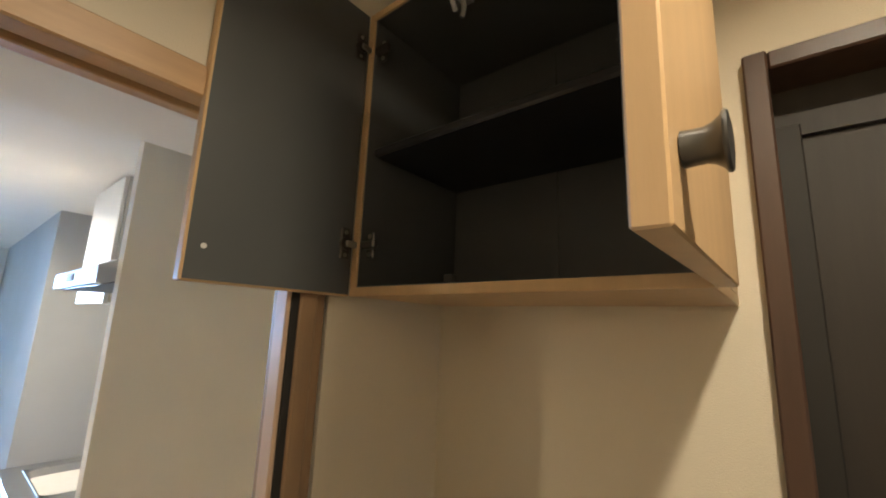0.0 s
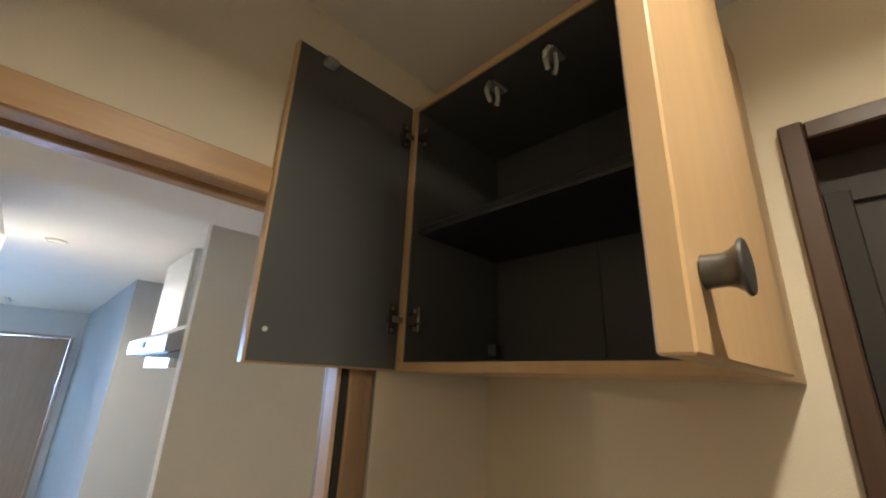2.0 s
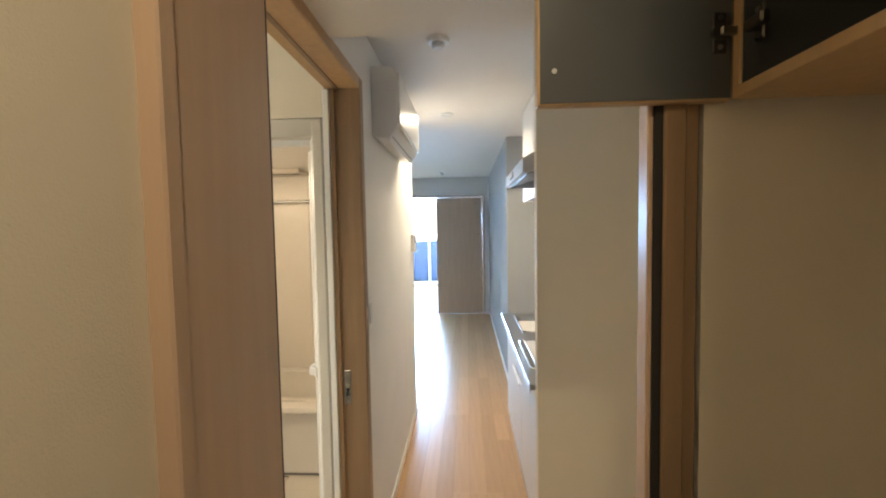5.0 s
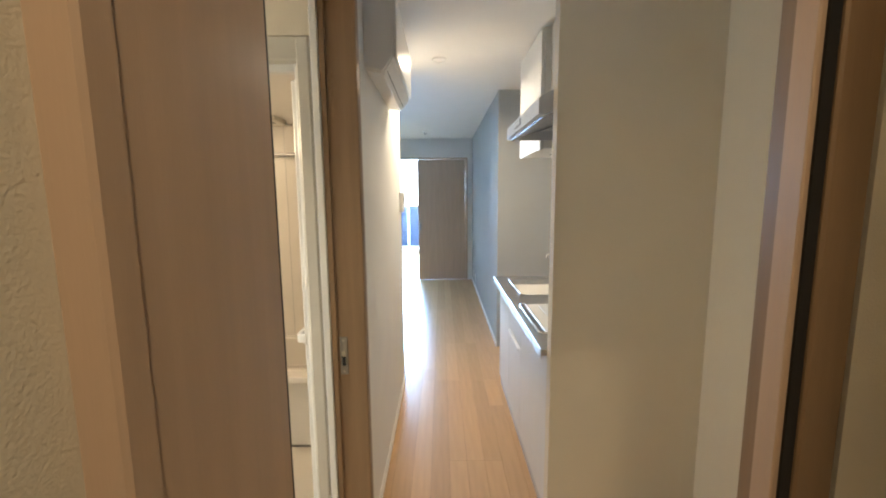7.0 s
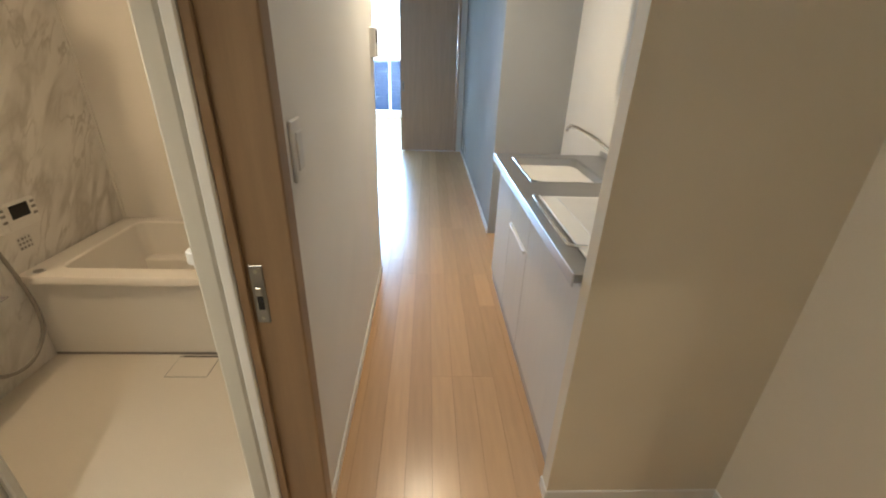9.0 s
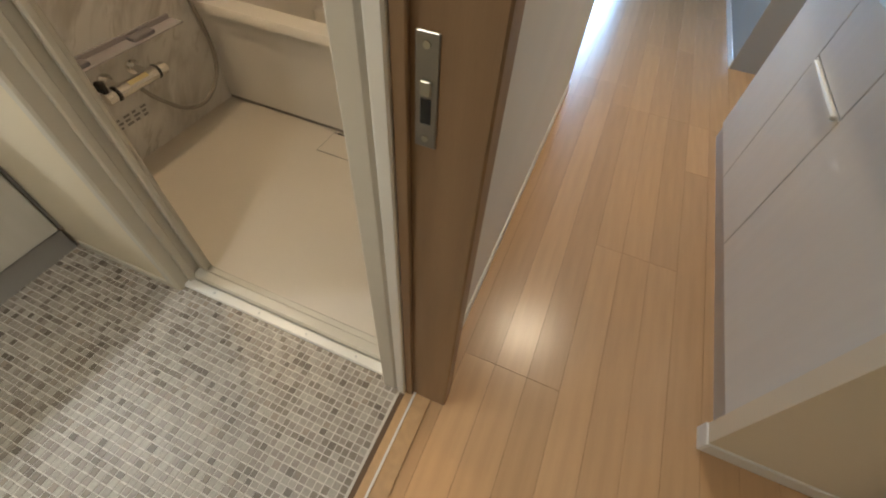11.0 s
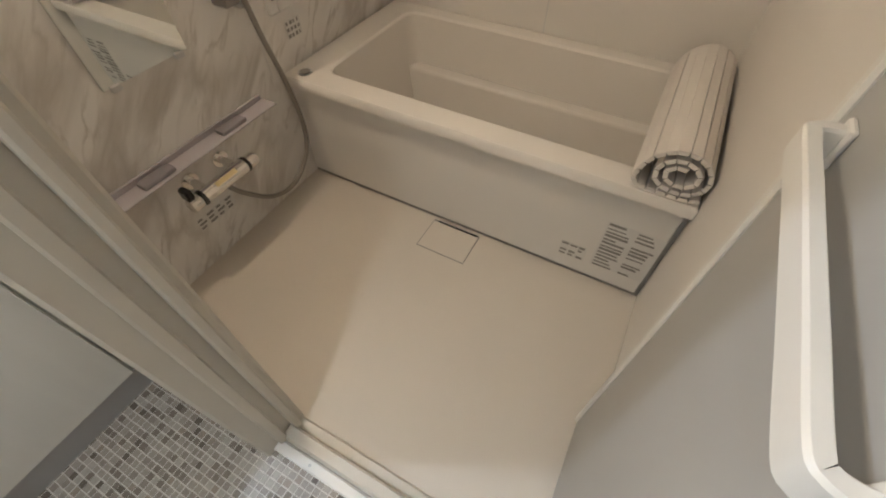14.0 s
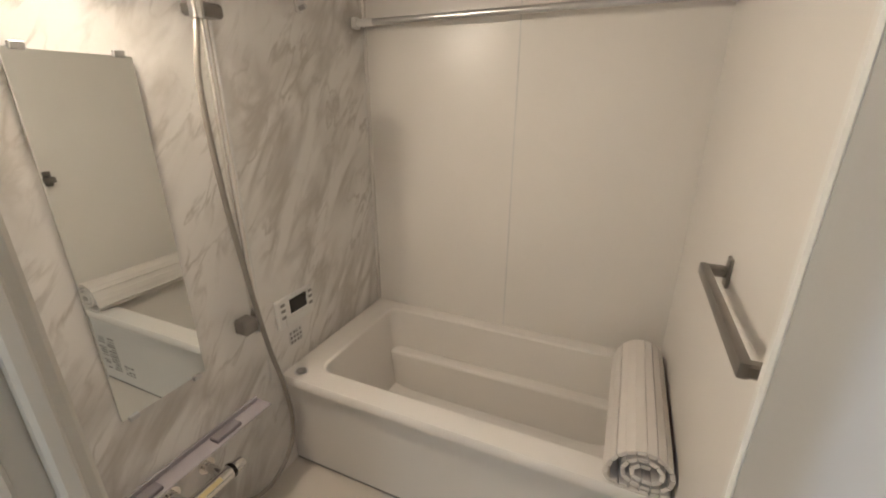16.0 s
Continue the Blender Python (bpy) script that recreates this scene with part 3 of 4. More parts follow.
# ---- hall wall: air conditioner, switch, intercom ----
ac = thing("air_conditioner", (0.83, 2.85, 1.94), "cream white wall air conditioner high in the hall", "air conditioner")
bm = bmesh.new()
prof = [(0.78, 1.95), (0.855, 1.935), (0.895, 1.99), (0.905, 2.10), (0.900, 2.22), (0.875, 2.262), (0.78, 2.27)]
a = [bm.verts.new((x, 2.44, z)) for x, z in prof]
b = [bm.verts.new((x, 3.22, z)) for x, z in prof]
for i in range(len(prof)):
    k = (i + 1) % len(prof)
    bm.faces.new((a[i], a[k], b[k], b[i]))
bm.faces.new(a[::-1])
bm.faces.new(b)
bmesh.ops.recalc_face_normals(bm, faces=bm.faces)
bmesh.ops.bevel(bm, geom=list(bm.edges), offset=0.007, segments=2, affect="EDGES")
part("body", bm, M_PLASTIC, ac, smooth=True)
bm = box(0.898, 0.912, 2.452, 3.208, 2.00, 2.235, 0.005)
part("front_panel", bm, M_PLASTIC, ac, smooth=True)
part("air_vane", moved(box(-0.035, 0.035, 2.47, 3.19, -0.003, 0.003, 0.002), pose(0.872, 0, 1.962, 0, -52, 0)), M_PLASTIC, ac)
part("outlet_slot", moved(box(-0.02, 0.02, 2.48, 3.18, -0.003, 0.003), pose(0.876, 0, 1.968, 0, -54, 0)), M_INK, ac)
sw = thing("light_switch", (HW, 2.29, 1.15), "white rocker light switch plate on the hall wall", "light switch")
part("plate", box(HW, HW + 0.009, 2.245, 2.315, 1.085, 1.222, 0.003), M_PLASTIC, sw)
part("rocker", box(HW + 0.008, HW + 0.014, 2.262, 2.298, 1.11, 1.195, 0.002), M_STICKER, sw)
ic = thing("intercom", (HW, 3.74, 1.40), "small white intercom handset panel on the wall", "intercom")
part("case", box(HW, HW + 0.03, 3.68, 3.80, 1.33, 1.47, 0.005), M_PLASTIC, ic)
part("screen", box(HW + 0.029, HW + 0.032, 3.70, 3.78, 1.40, 1.455), M_BLACK, ic)
for y, z in ((7.0, 0.17), (7.35, 0.17)):
    o = thing("wall_outlet", (1.6, y, z), "white power outlet plate on the grey wall", "outlet", "outlets on the grey wall")
    part("plate", box(1.592, 1.60, y - 0.035, y + 0.035, z - 0.06, z + 0.06, 0.003), M_PLASTIC, o)
    part("socket", box(1.590, 1.593, y - 0.018, y + 0.018, z - 0.03, z + 0.03, 0.001), M_STICKER, o)

# ---- far sliding door and window ----
d4 = thing("door_4", (0.7, 7.69, 0), "pale oak sliding door half open to the far room", "door", kind="structure")
part("head", box(-0.2, 1.52, 7.665, 7.80, 2.028, 2.060, 0.002), M_LEAF, d4)
part("jamb", box(1.485, 1.52, 7.665, 7.80, 0, 2.028, 0.002), M_LEAF, d4)
part("jamb", box(-0.235, -0.2, 7.665, 7.80, 0, 2.06, 0.002), M_LEAF, d4)
lf = part("leaf", box(0.69, 1.483, 7.685, 7.718, 0.008, 2.026, 0.002), M_LEAF, d4, "pale oak door leaf")
part("finger_pull", box(0.715, 0.742, 7.682, 7.687, 0.85, 0.98, 0.002), M_HINGE, lf, "brass finger pull")
part("pull_recess", box(0.721, 0.736, 7.6805, 7.6825, 0.87, 0.96), M_INK, lf)
part("floor_rail", box(-0.2, 1.485, 7.70, 7.706, -0.001, 0.003), M_STEEL, d4)
w1 = thing("window_1", (0.25, 11.0, 0.1), "tall balcony window, bright above a bluish shutter", "window", kind="structure")
for x0, x1, z0, z1 in ((-0.7, -0.65, 0.08, 2.05), (1.15, 1.2, 0.08, 2.05), (-0.65, 1.15, 2.0, 2.05), (-0.65, 1.15, 0.08, 0.13), (0.23, 0.28, 0.13, 2.0)):
    part("window_frame", box(x0, x1, 11.0, 11.06, z0, z1, 0.003), M_PLASTIC, w1)
part("window_rail", box(-0.65, 1.15, 11.02, 11.05, 1.16, 1.20), M_HOOD, w1)
structure("window_step", box(-0.7, 1.2, 10.97, 11.1, 0, 0.08), M_LEAF, "pale oak step under the window", "sill")
railing = thing("balcony_railing", (0.25, 11.6, 0), "blue grey louvred balcony screen", "railing")
for k in range(18):
    part("slat", box(-1.6, 2.0, 11.60, 11.62, 0.10 + 0.06 * k, 0.157 + 0.06 * k), M_SHUTTER, railing)
part("post", box(-0.75, -0.70, 11.62, 11.66, 0, 1.2), M_SHUTTER, railing)
part("post", box(1.15, 1.20, 11.62, 11.66, 0, 1.2), M_SHUTTER, railing)
structure("balcony_floor", box(-2, 2.5, 11.1, 11.7, -0.1, 0), M_TILE, "grey concrete balcony floor", "floor")
structure("backdrop", box(-12, 12, 60, 60.1, -6, 24), M_SKYCARD, "bright overcast sky seen beyond the balcony", "sky")

# ---- kitchen ----
KX, KY0, KY1 = 1.52, 2.28, 3.75


def base_unit(y0, y1, label, drawer):
    u = thing("base_cabinet", (1.8, (y0 + y1) / 2, 0), label, "cabinet", "kitchen base cabinets")
    part("body", box(KX + 0.02, 2.11, y0 + 0.001, y1 - 0.001, 0.07, 0.80), M_CABINET, u)
    part("plinth", box(KX + 0.012, 2.10, y0, y1, 0, 0.07), M_HOOD, u, "grey recessed plinth")
    if drawer:
        part("drawer_front", box(KX, KX + 0.018, y0 + 0.002, y1 - 0.002, 0.585, 0.795, 0.002), M_CABINET, u)
        dr = part("door", box(KX, KX + 0.018, y0 + 0.002, y1 - 0.002, 0.075, 0.58, 0.002), M_CABINET, u)
        part("handle", box(KX - 0.014, KX + 0.002, y0 + 0.02, y1 - 0.03, 0.568, 0.582, 0.003), M_CABINET, dr, "slim white finger pull")
    else:
        dr = part("door", box(KX, KX + 0.018, y0 + 0.002, y1 - 0.002, 0.075, 0.795, 0.002), M_CABINET, u)
        part("handle", box(KX - 0.010, KX + 0.002, y0 + 0.02, y1 - 0.03, 0.779, 0.790, 0.003), M_CABINET, dr, "slim white finger pull")


base_unit(2.28, 2.94, "white kitchen base cabinet with plain front below the hob", False)
base_unit(2.94, 3.33, "white kitchen base cabinet with drawer beside the hob", True)
base_unit(3.33, 3.75, "white kitchen base cabinet with plain door under the sink", False)
ct = thing("kitchen_counter", (1.8, 3.0, 0.80), "brushed steel kitchen counter with an inset sink bowl", "counter")
SX0, SX1, SY0, SY1 = 1.56, 1.93, 3.16, 3.66
for x0, x1, y0, y1 in ((1.475, SX0, KY0, KY1), (SX1, 2.12, KY0, KY1), (SX0, SX1, KY0, SY0), (SX0, SX1, SY1, KY1)):
    part("top_sheet", box(x0, x1, y0, y1, 0.815, 0.84), M_SINK, ct)
part("front_lip", box(1.470, 1.476, KY0, KY1, 0.802, 0.842, 0.002), M_STEEL, ct)
part("backsplash_lip", box(2.10, 2.12, KY0, KY1, 0.84, 0.87, 0.003), M_STEEL, ct)
bm = bmesh.new()
rings = []
for inset, z in ((0.0, 0.842), (0.012, 0.835), (0.02, 0.70), (0.06, 0.665)):
    ring = []
    for cx, cy, a0 in ((SX1 - 0.07, SY1 - 0.07, 0), (SX0 + 0.07, SY1 - 0.07, 90), (SX0 + 0.07, SY0 + 0.07, 180), (SX1 - 0.07, SY0 + 0.07, 270)):
        for s in range(6):
            a = radians(a0 + s * 18)
            ring.append(bm.verts.new((cx + (0.07 - inset) * math.cos(a), cy + (0.07 - inset) * math.sin(a), z)))
    rings.append(ring)
for a, b in zip(rings, rings[1:]):
    for k in range(24):
        bm.faces.new((a[k], b[k], b[(k + 1) % 24], a[(k + 1) % 24]))
bm.faces.new(rings[-1])
part("sink_bowl", bm, M_SINK, ct, "deep steel sink bowl", True)
part("sink_rim", sweep([(SX0, SY0 + 0.03 * k, 0.843) for k in range(17)], 0.003, 6), M_STEEL, ct)
part("drain", tube((1.75, 3.41, 0.664), (1.75, 3.41, 0.668), 0.045, n=24), M_CHROME, ct)
hob = thing("hob_cover", (1.78, 2.7, 0.84), "white hob cover plate with a chrome front rail", "hob")
part("plate", box(1.535, 2.05, 2.36, 2.92, 0.842, 0.852, 0.004), M_PLASTIC, hob)
part("panel", box(1.60, 2.03, 2.39, 2.89, 0.852, 0.856, 0.002), M_STICKER, hob)
part("rail", sweep(curve_points([(1.535, 2.92, 0.853), (1.508, 2.90, 0.854), (1.502, 2.7, 0.855), (1.502, 2.48, 0.855), (1.51, 2.44, 0.854), (1.56, 2.43, 0.853)]), 0.006), M_CHROME, hob, smooth=True)
fc = thing("faucet", (2.03, 3.40, 0.84), "chrome single lever kitchen faucet with straight spout", "faucet")
part("body", lathe([(0.028, 0), (0.026, 0.02), (0.022, 0.09), (0.020, 0.10)], Matrix.Translation((2.03, 3.40, 0.84)), 20), M_CHROME, fc, smooth=True)
part("spout", sweep(curve_points([(2.03, 3.40, 0.92), (1.95, 3.44, 0.985), (1.85, 3.50, 1.035), (1.815, 3.515, 1.035), (1.805, 3.52, 1.015)]), 0.010), M_CHROME, fc, smooth=True)
part("lever", box(1.99, 2.06, 3.39, 3.41, 0.945, 0.957, 0.004), M_CHROME, fc)
hd = thing("range_hood", (1.8, 2.7, 1.75), "silver slim range hood with dark filter underside", "range hood")
bm = bmesh.new()
prof = [(1.457, 1.755), (1.457, 1.815), (1.80, 1.99), (2.12, 1.99), (2.12, 1.90), (1.80, 1.86), (1.475, 1.752)]
a = [bm.verts.new((x, 2.34, z)) for x, z in prof]
b = [bm.verts.new((x, 3.10, z)) for x, z in prof]
for i in range(len(prof)):
    k = (i + 1) % len(prof)
    bm.faces.new((a[i], a[k], b[k], b[i]))
bm.faces.new(a[::-1])
bm.faces.new(b)
bmesh.ops.recalc_face_normals(bm, faces=bm.faces)
part("shell", bm, M_HOOD, hd)
part("filter", moved(box(0, 0.36, 2.38, 3.06, -0.004, -0.001), pose(1.478, 0, 1.752, 0, -17.5, 0)), M_HOODIN, hd, "dark grease filter")
part("end_skirt", box(1.458, 2.12, 3.094, 3.104, 1.750, 1.80), M_HOOD, hd)
ctl = part("control_plate", box(1.4535, 1.458, 2.70, 2.84, 1.772, 1.802), M_INK, hd)
for k in range(3):
    part("button", box(1.450, 1.4545, 2.715 + 0.042 * k, 2.742 + 0.042 * k, 1.778, 1.796, 0.001), M_STICKER, ctl)
part("lamp_glass", tube((1.78, 2.45, 1.838), (1.78, 2.45, 1.85), 0.03), M_STICKER, hd)
wc = thing("wall_cupboard", (1.9, 3.4, 1.7), "white wall cupboard above the sink reaching the ceiling", "cabinet")
part("body", box(1.665, 2.12, 3.115, 3.72, 1.705, 2.36, 0.002), M_CABINET, wc)
part("door", box(1.645, 1.663, 3.117, 3.718, 1.70, 2.355, 0.002), M_CABINET, wc)
for y in (3.40, 3.46):
    part("screw_cap", tube((1.80, y, 1.702), (1.80, y, 1.706), 0.008, n=10), M_INK, wc)
hc = thing("hood_duct_cover", (1.9, 2.7, 2.0), "white duct cover panel above the range hood", "panel")
part("front", box(1.70, 1.716, 2.28, 3.11, 1.99, 2.37), M_CABINET, hc)
part("side", box(1.716, 2.12, 3.095, 3.11, 1.99, 2.37), M_CABINET, hc)

# ---- washroom ----
va = thing("vanity", (-0.85, 1.55, 0), "white washbasin vanity with flat doors and grey plinth", "vanity")
VX = -0.506
part("body", box(-1.19, VX - 0.018, 1.06, 2.018, 0.085, 0.70), M_CABINET, va)
part("plinth", box(-1.19, VX - 0.012, 1.06, 2.018, 0, 0.085), M_HOOD, va, "grey plinth")
for y0, y1 in ((1.062, 1.644), (1.650, 2.012)):
    dr = part("door", box(VX - 0.018, VX, y0, y1, 0.095, 0.685, 0.002), M_CABINET, va)
    yh = 1.80 if y0 > 1.5 else 1.55
    part("handle", sweep(curve_points([(VX, yh - 0.05, 0.615), (VX + 0.024, yh - 0.04, 0.617), (VX + 0.026, yh, 0.617), (VX + 0.024, yh + 0.04, 0.617), (VX, yh + 0.05, 0.615)], 5), 0.006), M_PLASTIC, dr, smooth=True)
part("basin_top", box(-1.19, -0.468, 1.05, 2.024, 0.702, 0.752, 0.01, seg=3), M_TUB, va, "glossy white basin top")
part("backsplash", box(-1.195, -1.17, 1.05, 2.024, 0.752, 0.85, 0.004), M_TUB, va)
part("filler_strip", box(VX - 0.016, VX - 0.010, 2.019, 2.028, 0.085, 0.70), M_INK, va, "dark joint beside the wall")

# ---- bathroom door ----
bd = thing("door_5", (0.28, 2.09, 0), "cream resin bathroom folding door, folded open", "door", kind="structure")
part("post", box(-0.115, -0.078, 2.025, 2.155, -0.03, 1.93, 0.006), M_CREAMPL, bd)
part("post_lip", box(-0.080, -0.066, 2.065, 2.09, 0, 1.88, 0.004), M_CREAMPL, bd)
part("post_lip", box(-0.080, -0.060, 2.115, 2.135, 0, 1.88, 0.004), M_CREAMPL, bd)
part("post", box(0.645, 0.688, 2.028, 2.155, -0.03, 1.93, 0.006), M_CREAMPL, bd)
part("cover_strip", box(0.692, 0.7155, 2.024, 2.07, 0, 2.03, 0.003), M_PLASTIC, bd, "white cover strip")
part("joint", box(0.687, 0.693, 2.034, 2.06, 0, 2.03), M_INK, bd)
part("post_lip", box(0.628, 0.647, 2.062, 2.085, 0, 1.88, 0.004), M_PLASTIC, bd)
part("post_lip", box(0.620, 0.647, 2.105, 2.13, 0, 1.88, 0.004), M_PLASTIC, bd)
part("head", box(-0.115, 0.688, 2.03, 2.155, 1.86, 1.93, 0.005), M_CREAMPL, bd)
part("head_lip", box(-0.08, 0.647, 2.07, 2.10, 1.835, 1.862, 0.003), M_PLASTIC, bd)
part("threshold", box(-0.10, 0.66, 2.046, 2.076, -0.03, 0.012, 0.004), M_PLASTIC, bd)
part("threshold", box(-0.08, 0.66, 2.080, 2.118, -0.03, 0.022, 0.006), M_CREAMPL, bd)
part("threshold_drop", box(-0.08, 0.66, 2.118, 2.150, -0.06, -0.012, 0.004), M_CREAMPL, bd)
for k in range(4):
    part("screw", tube((0.03 + 0.17 * k, 2.061, 0.011), (0.03 + 0.17 * k, 2.061, 0.0135), 0.004, n=10), M_STEEL, bd)
lv = part("leaf", box(0.596, 0.616, 2.150, 2.500, -0.012, 1.83, 0.003), M_LEAFGREY, bd, "grey white folding leaf")
part("leaf_edge", box(0.590, 0.622, 2.492, 2.512, -0.014, 1.83, 0.004), M_PLASTIC, lv)
part("leaf_edge", box(0.590, 0.622, 2.138, 2.158, -0.014, 1.83, 0.004), M_PLASTIC, lv)
part("second_leaf", box(0.628, 0.646, 2.16, 2.50, -0.012, 1.83, 0.003), M_LEAFGREY, bd, "grey white folding leaf behind")
spine = curve_points([(0.598, 2.146, 0), (0.582, 2.146, 0), (0.570, 2.150, 0), (0.566, 2.162, 0), (0.566, 2.230, 0), (0.566, 2.30, 0), (0.566, 2.37, 0),
                      (0.566, 2.440, 0), (0.570, 2.452, 0), (0.582, 2.456, 0), (0.598, 2.456, 0)], 5)
bm = bmesh.new()
HALF = [(-0.0075, -0.0125), (-0.005, -0.0155), (0.005, -0.0155), (0.0075, -0.0125), (0.0075, 0.0125), (0.005, 0.0155), (-0.005, 0.0155), (-0.0075, 0.0125)]
rings = []
for i, p in enumerate(spine):
    d = (spine[min(i + 1, len(spine) - 1)] - spine[max(i - 1, 0)]).normalized()
    rings.append([bm.verts.new((p.x + d.y * u, p.y - d.x * u, 0.944 + v)) for u, v in HALF])
for a, b in zip(rings, rings[1:]):
    for k in range(8):
        bm.faces.new((a[k], a[(k + 1) % 8], b[(k + 1) % 8], b[k]))
bm.faces.new(rings[0][::-1])
bm.faces.new(rings[-1])
bmesh.ops.recalc_face_normals(bm, faces=bm.faces)
bar = part("towel_handle", bm, M_PLASTIC, lv, "white moulded towel bar handle", True)
for y in (2.146, 2.456):
    part("bracket", box(0.590, 0.5965, y - 0.013, y + 0.013, 0.924, 0.964, 0.002), M_PLASTIC, bar)

# ---- bathtub ----
tub = thing("bathtub", (0, 3.35, 0), "white acrylic bathtub built in between the walls", "bathtub")
TX0, TX1, TY0, TY1, TZ = -0.718, 0.654, 2.985, 3.699, 0.42


def loop(bm, x0, x1, y0, y1, z, r, n=7):
    out = []
    for cx, cy, a0 in ((x1 - r, y1 - r, 0), (x0 + r, y1 - r, 90), (x0 + r, y0 + r, 180), (x1 - r, y0 + r, 270)):
        for s in range(n):
            a = radians(a0 + s * 90 / (n - 1))
            out.append(bm.verts.new((cx + r * math.cos(a), cy + r * math.sin(a), z)))
    return out


bm = bmesh.new()
IX0, IX1, IY0, IY1 = -0.595, 0.56, 3.062, 3.625
loops = [loop(bm, TX0, TX1, TY0 - 0.022, TY1, TZ - 0.036, 0.004), loop(bm, TX0, TX1, TY0 - 0.022, TY1, TZ - 0.008, 0.004),
         loop(bm, TX0 + 0.006, TX1 - 0.006, TY0 - 0.016, TY1 - 0.006, TZ, 0.006),
         loop(bm, IX0 - 0.008, IX1 + 0.008, IY0 - 0.008, IY1 + 0.008, TZ, 0.058),
         loop(bm, IX0, IX1, IY0, IY1, TZ - 0.007, 0.052), loop(bm, IX0 + 0.025, IX1 - 0.03, IY0 + 0.012, IY1 - 0.012, TZ - 0.20, 0.06),
         loop(bm, IX0 + 0.045, IX1 - 0.06, IY0 + 0.03, IY1 - 0.03, TZ - 0.40, 0.07), loop(bm, IX0 + 0.10, IX1 - 0.12, IY0 + 0.09, IY1 - 0.09, TZ - 0.425, 0.05)]
for a, b in zip(loops, loops[1:]):
    for k in range(len(a)):
        bm.faces.new((a[k], a[(k + 1) % len(a)], b[(k + 1) % len(b)], b[k]))
bm.faces.new(loops[-1])
part("shell", bm, M_TUB, tub, smooth=True)
bm = box(IX0 + 0.022, IX1 - 0.03, IY1 - 0.075, IY1 - 0.004, -0.02, 0.215, 0.016, seg=3)
part("arm_ledge", bm, M_TUB, tub, smooth=True)
part("apron", box(TX0 + 0.004, TX1 - 0.014, TY0 + 0.004, TY0 + 0.03, -0.012, TZ - 0.042, 0.004), M_APRON, tub, "flat white apron panel")
part("apron_gap", box(TX0, TX1, TY0 + 0.012, TY0 + 0.05, -0.03, TZ - 0.037), M_INK, tub)
ov = part("overflow", tube((-0.655, 3.018, TZ - 0.003), (-0.655, 3.018, TZ + 0.002), 0.026, n=28), M_STEEL, tub, "dark round push drain")
part("button", tube((-0.655, 3.018, TZ + 0.002), (-0.655, 3.018, TZ + 0.004), 0.019, n=24), M_INK, ov)


def label_sheet(name, x0, x1, z0, z1, rows, cols, text):
    """A printed sticker on the apron with unreadable lines as bars."""
    t = thing(name, (x0, TY0 + 0.003, z0), text, "label")
    part("sheet", box(x0, x1, TY0 + 0.0025, TY0 + 0.0026, z0, z1), M_STICKER, t)
    for c in range(cols):
        for r in range(rows):
            w = (x1 - x0) / cols
            h = (z1 - z0) / rows
            if random.random() < 0.85:
                a = x0 + c * w + 0.08 * w
                part("print", box(a, a + w * random.uniform(0.4, 0.84), TY0 + 0.0015, TY0 + 0.0026, z0 + r * h + 0.2 * h, z0 + r * h + h * random.uniform(0.45, 0.8)), M_INK, t)


label_sheet("notice_sticker", 0.470, 0.640, 0.055, 0.262, 13, 2, "white notice sticker with small grey print on the apron")
label_sheet("small_sticker", 0.362, 0.448, 0.05, 0.115, 4, 3, "small white sticker with grey pictograms on the apron")

# rolled tub cover: slats on a spiral
roll = thing("bath_cover", (0.57, 3.3, TZ), "off white slatted bath cover rolled up on the tub rim", "bath cover")
RX, RZ = 0.564, TZ + 0.0075
coil = curve_points([(RX + 0.082, 0, RZ + 0.010), (RX + 0.045, 0, RZ), (RX, 0, RZ), (RX - 0.045, 0, RZ), (RX - 0.078, 0, RZ + 0.006), (RX - 0.087, 0, RZ + 0.030),
                     (RX - 0.066, 0, RZ + 0.092), (RX - 0.015, 0, RZ + 0.128), (RX + 0.040, 0, RZ + 0.122), (RX + 0.074, 0, RZ + 0.085), (RX + 0.076, 0, RZ + 0.045),
                     (RX + 0.048, 0, RZ + 0.018), (RX, 0, RZ + 0.016), (RX - 0.036, 0, RZ + 0.034), (RX - 0.044, 0, RZ + 0.066), (RX - 0.022, 0, RZ + 0.100),
                     (RX + 0.020, 0, RZ + 0.105), (RX + 0.052, 0, RZ + 0.080), (RX + 0.050, 0, RZ + 0.048), (RX + 0.022, 0, RZ + 0.034), (RX - 0.012, 0, RZ + 0.042),
                     (RX - 0.025, 0, RZ + 0.064), (RX - 0.006, 0, RZ + 0.086), (RX + 0.022, 0, RZ + 0.084)], 24)
SLAT, run, last = 0.0262, 0.0, coil[0]
for p, q in zip(coil, coil[1:]):
    run += (q - p).length
    if run < SLAT:
        continue
    run -= SLAT
    d = (q - last).normalized()
    mid = (q + last) / 2
    bm = box(-SLAT / 2 + 0.0006, SLAT / 2 - 0.0008, 2.972, 3.562, -0.0056, 0.0056)
    for v in bm.verts:
        v.co.x *= 0.76 if v.co.z < 0 else 1.04
    part("slat", moved(bm, Matrix.Translation(mid) @ Matrix.Rotation(-math.atan2(d.z, d.x), 4, "Y")), M_LID, roll)
    last = q

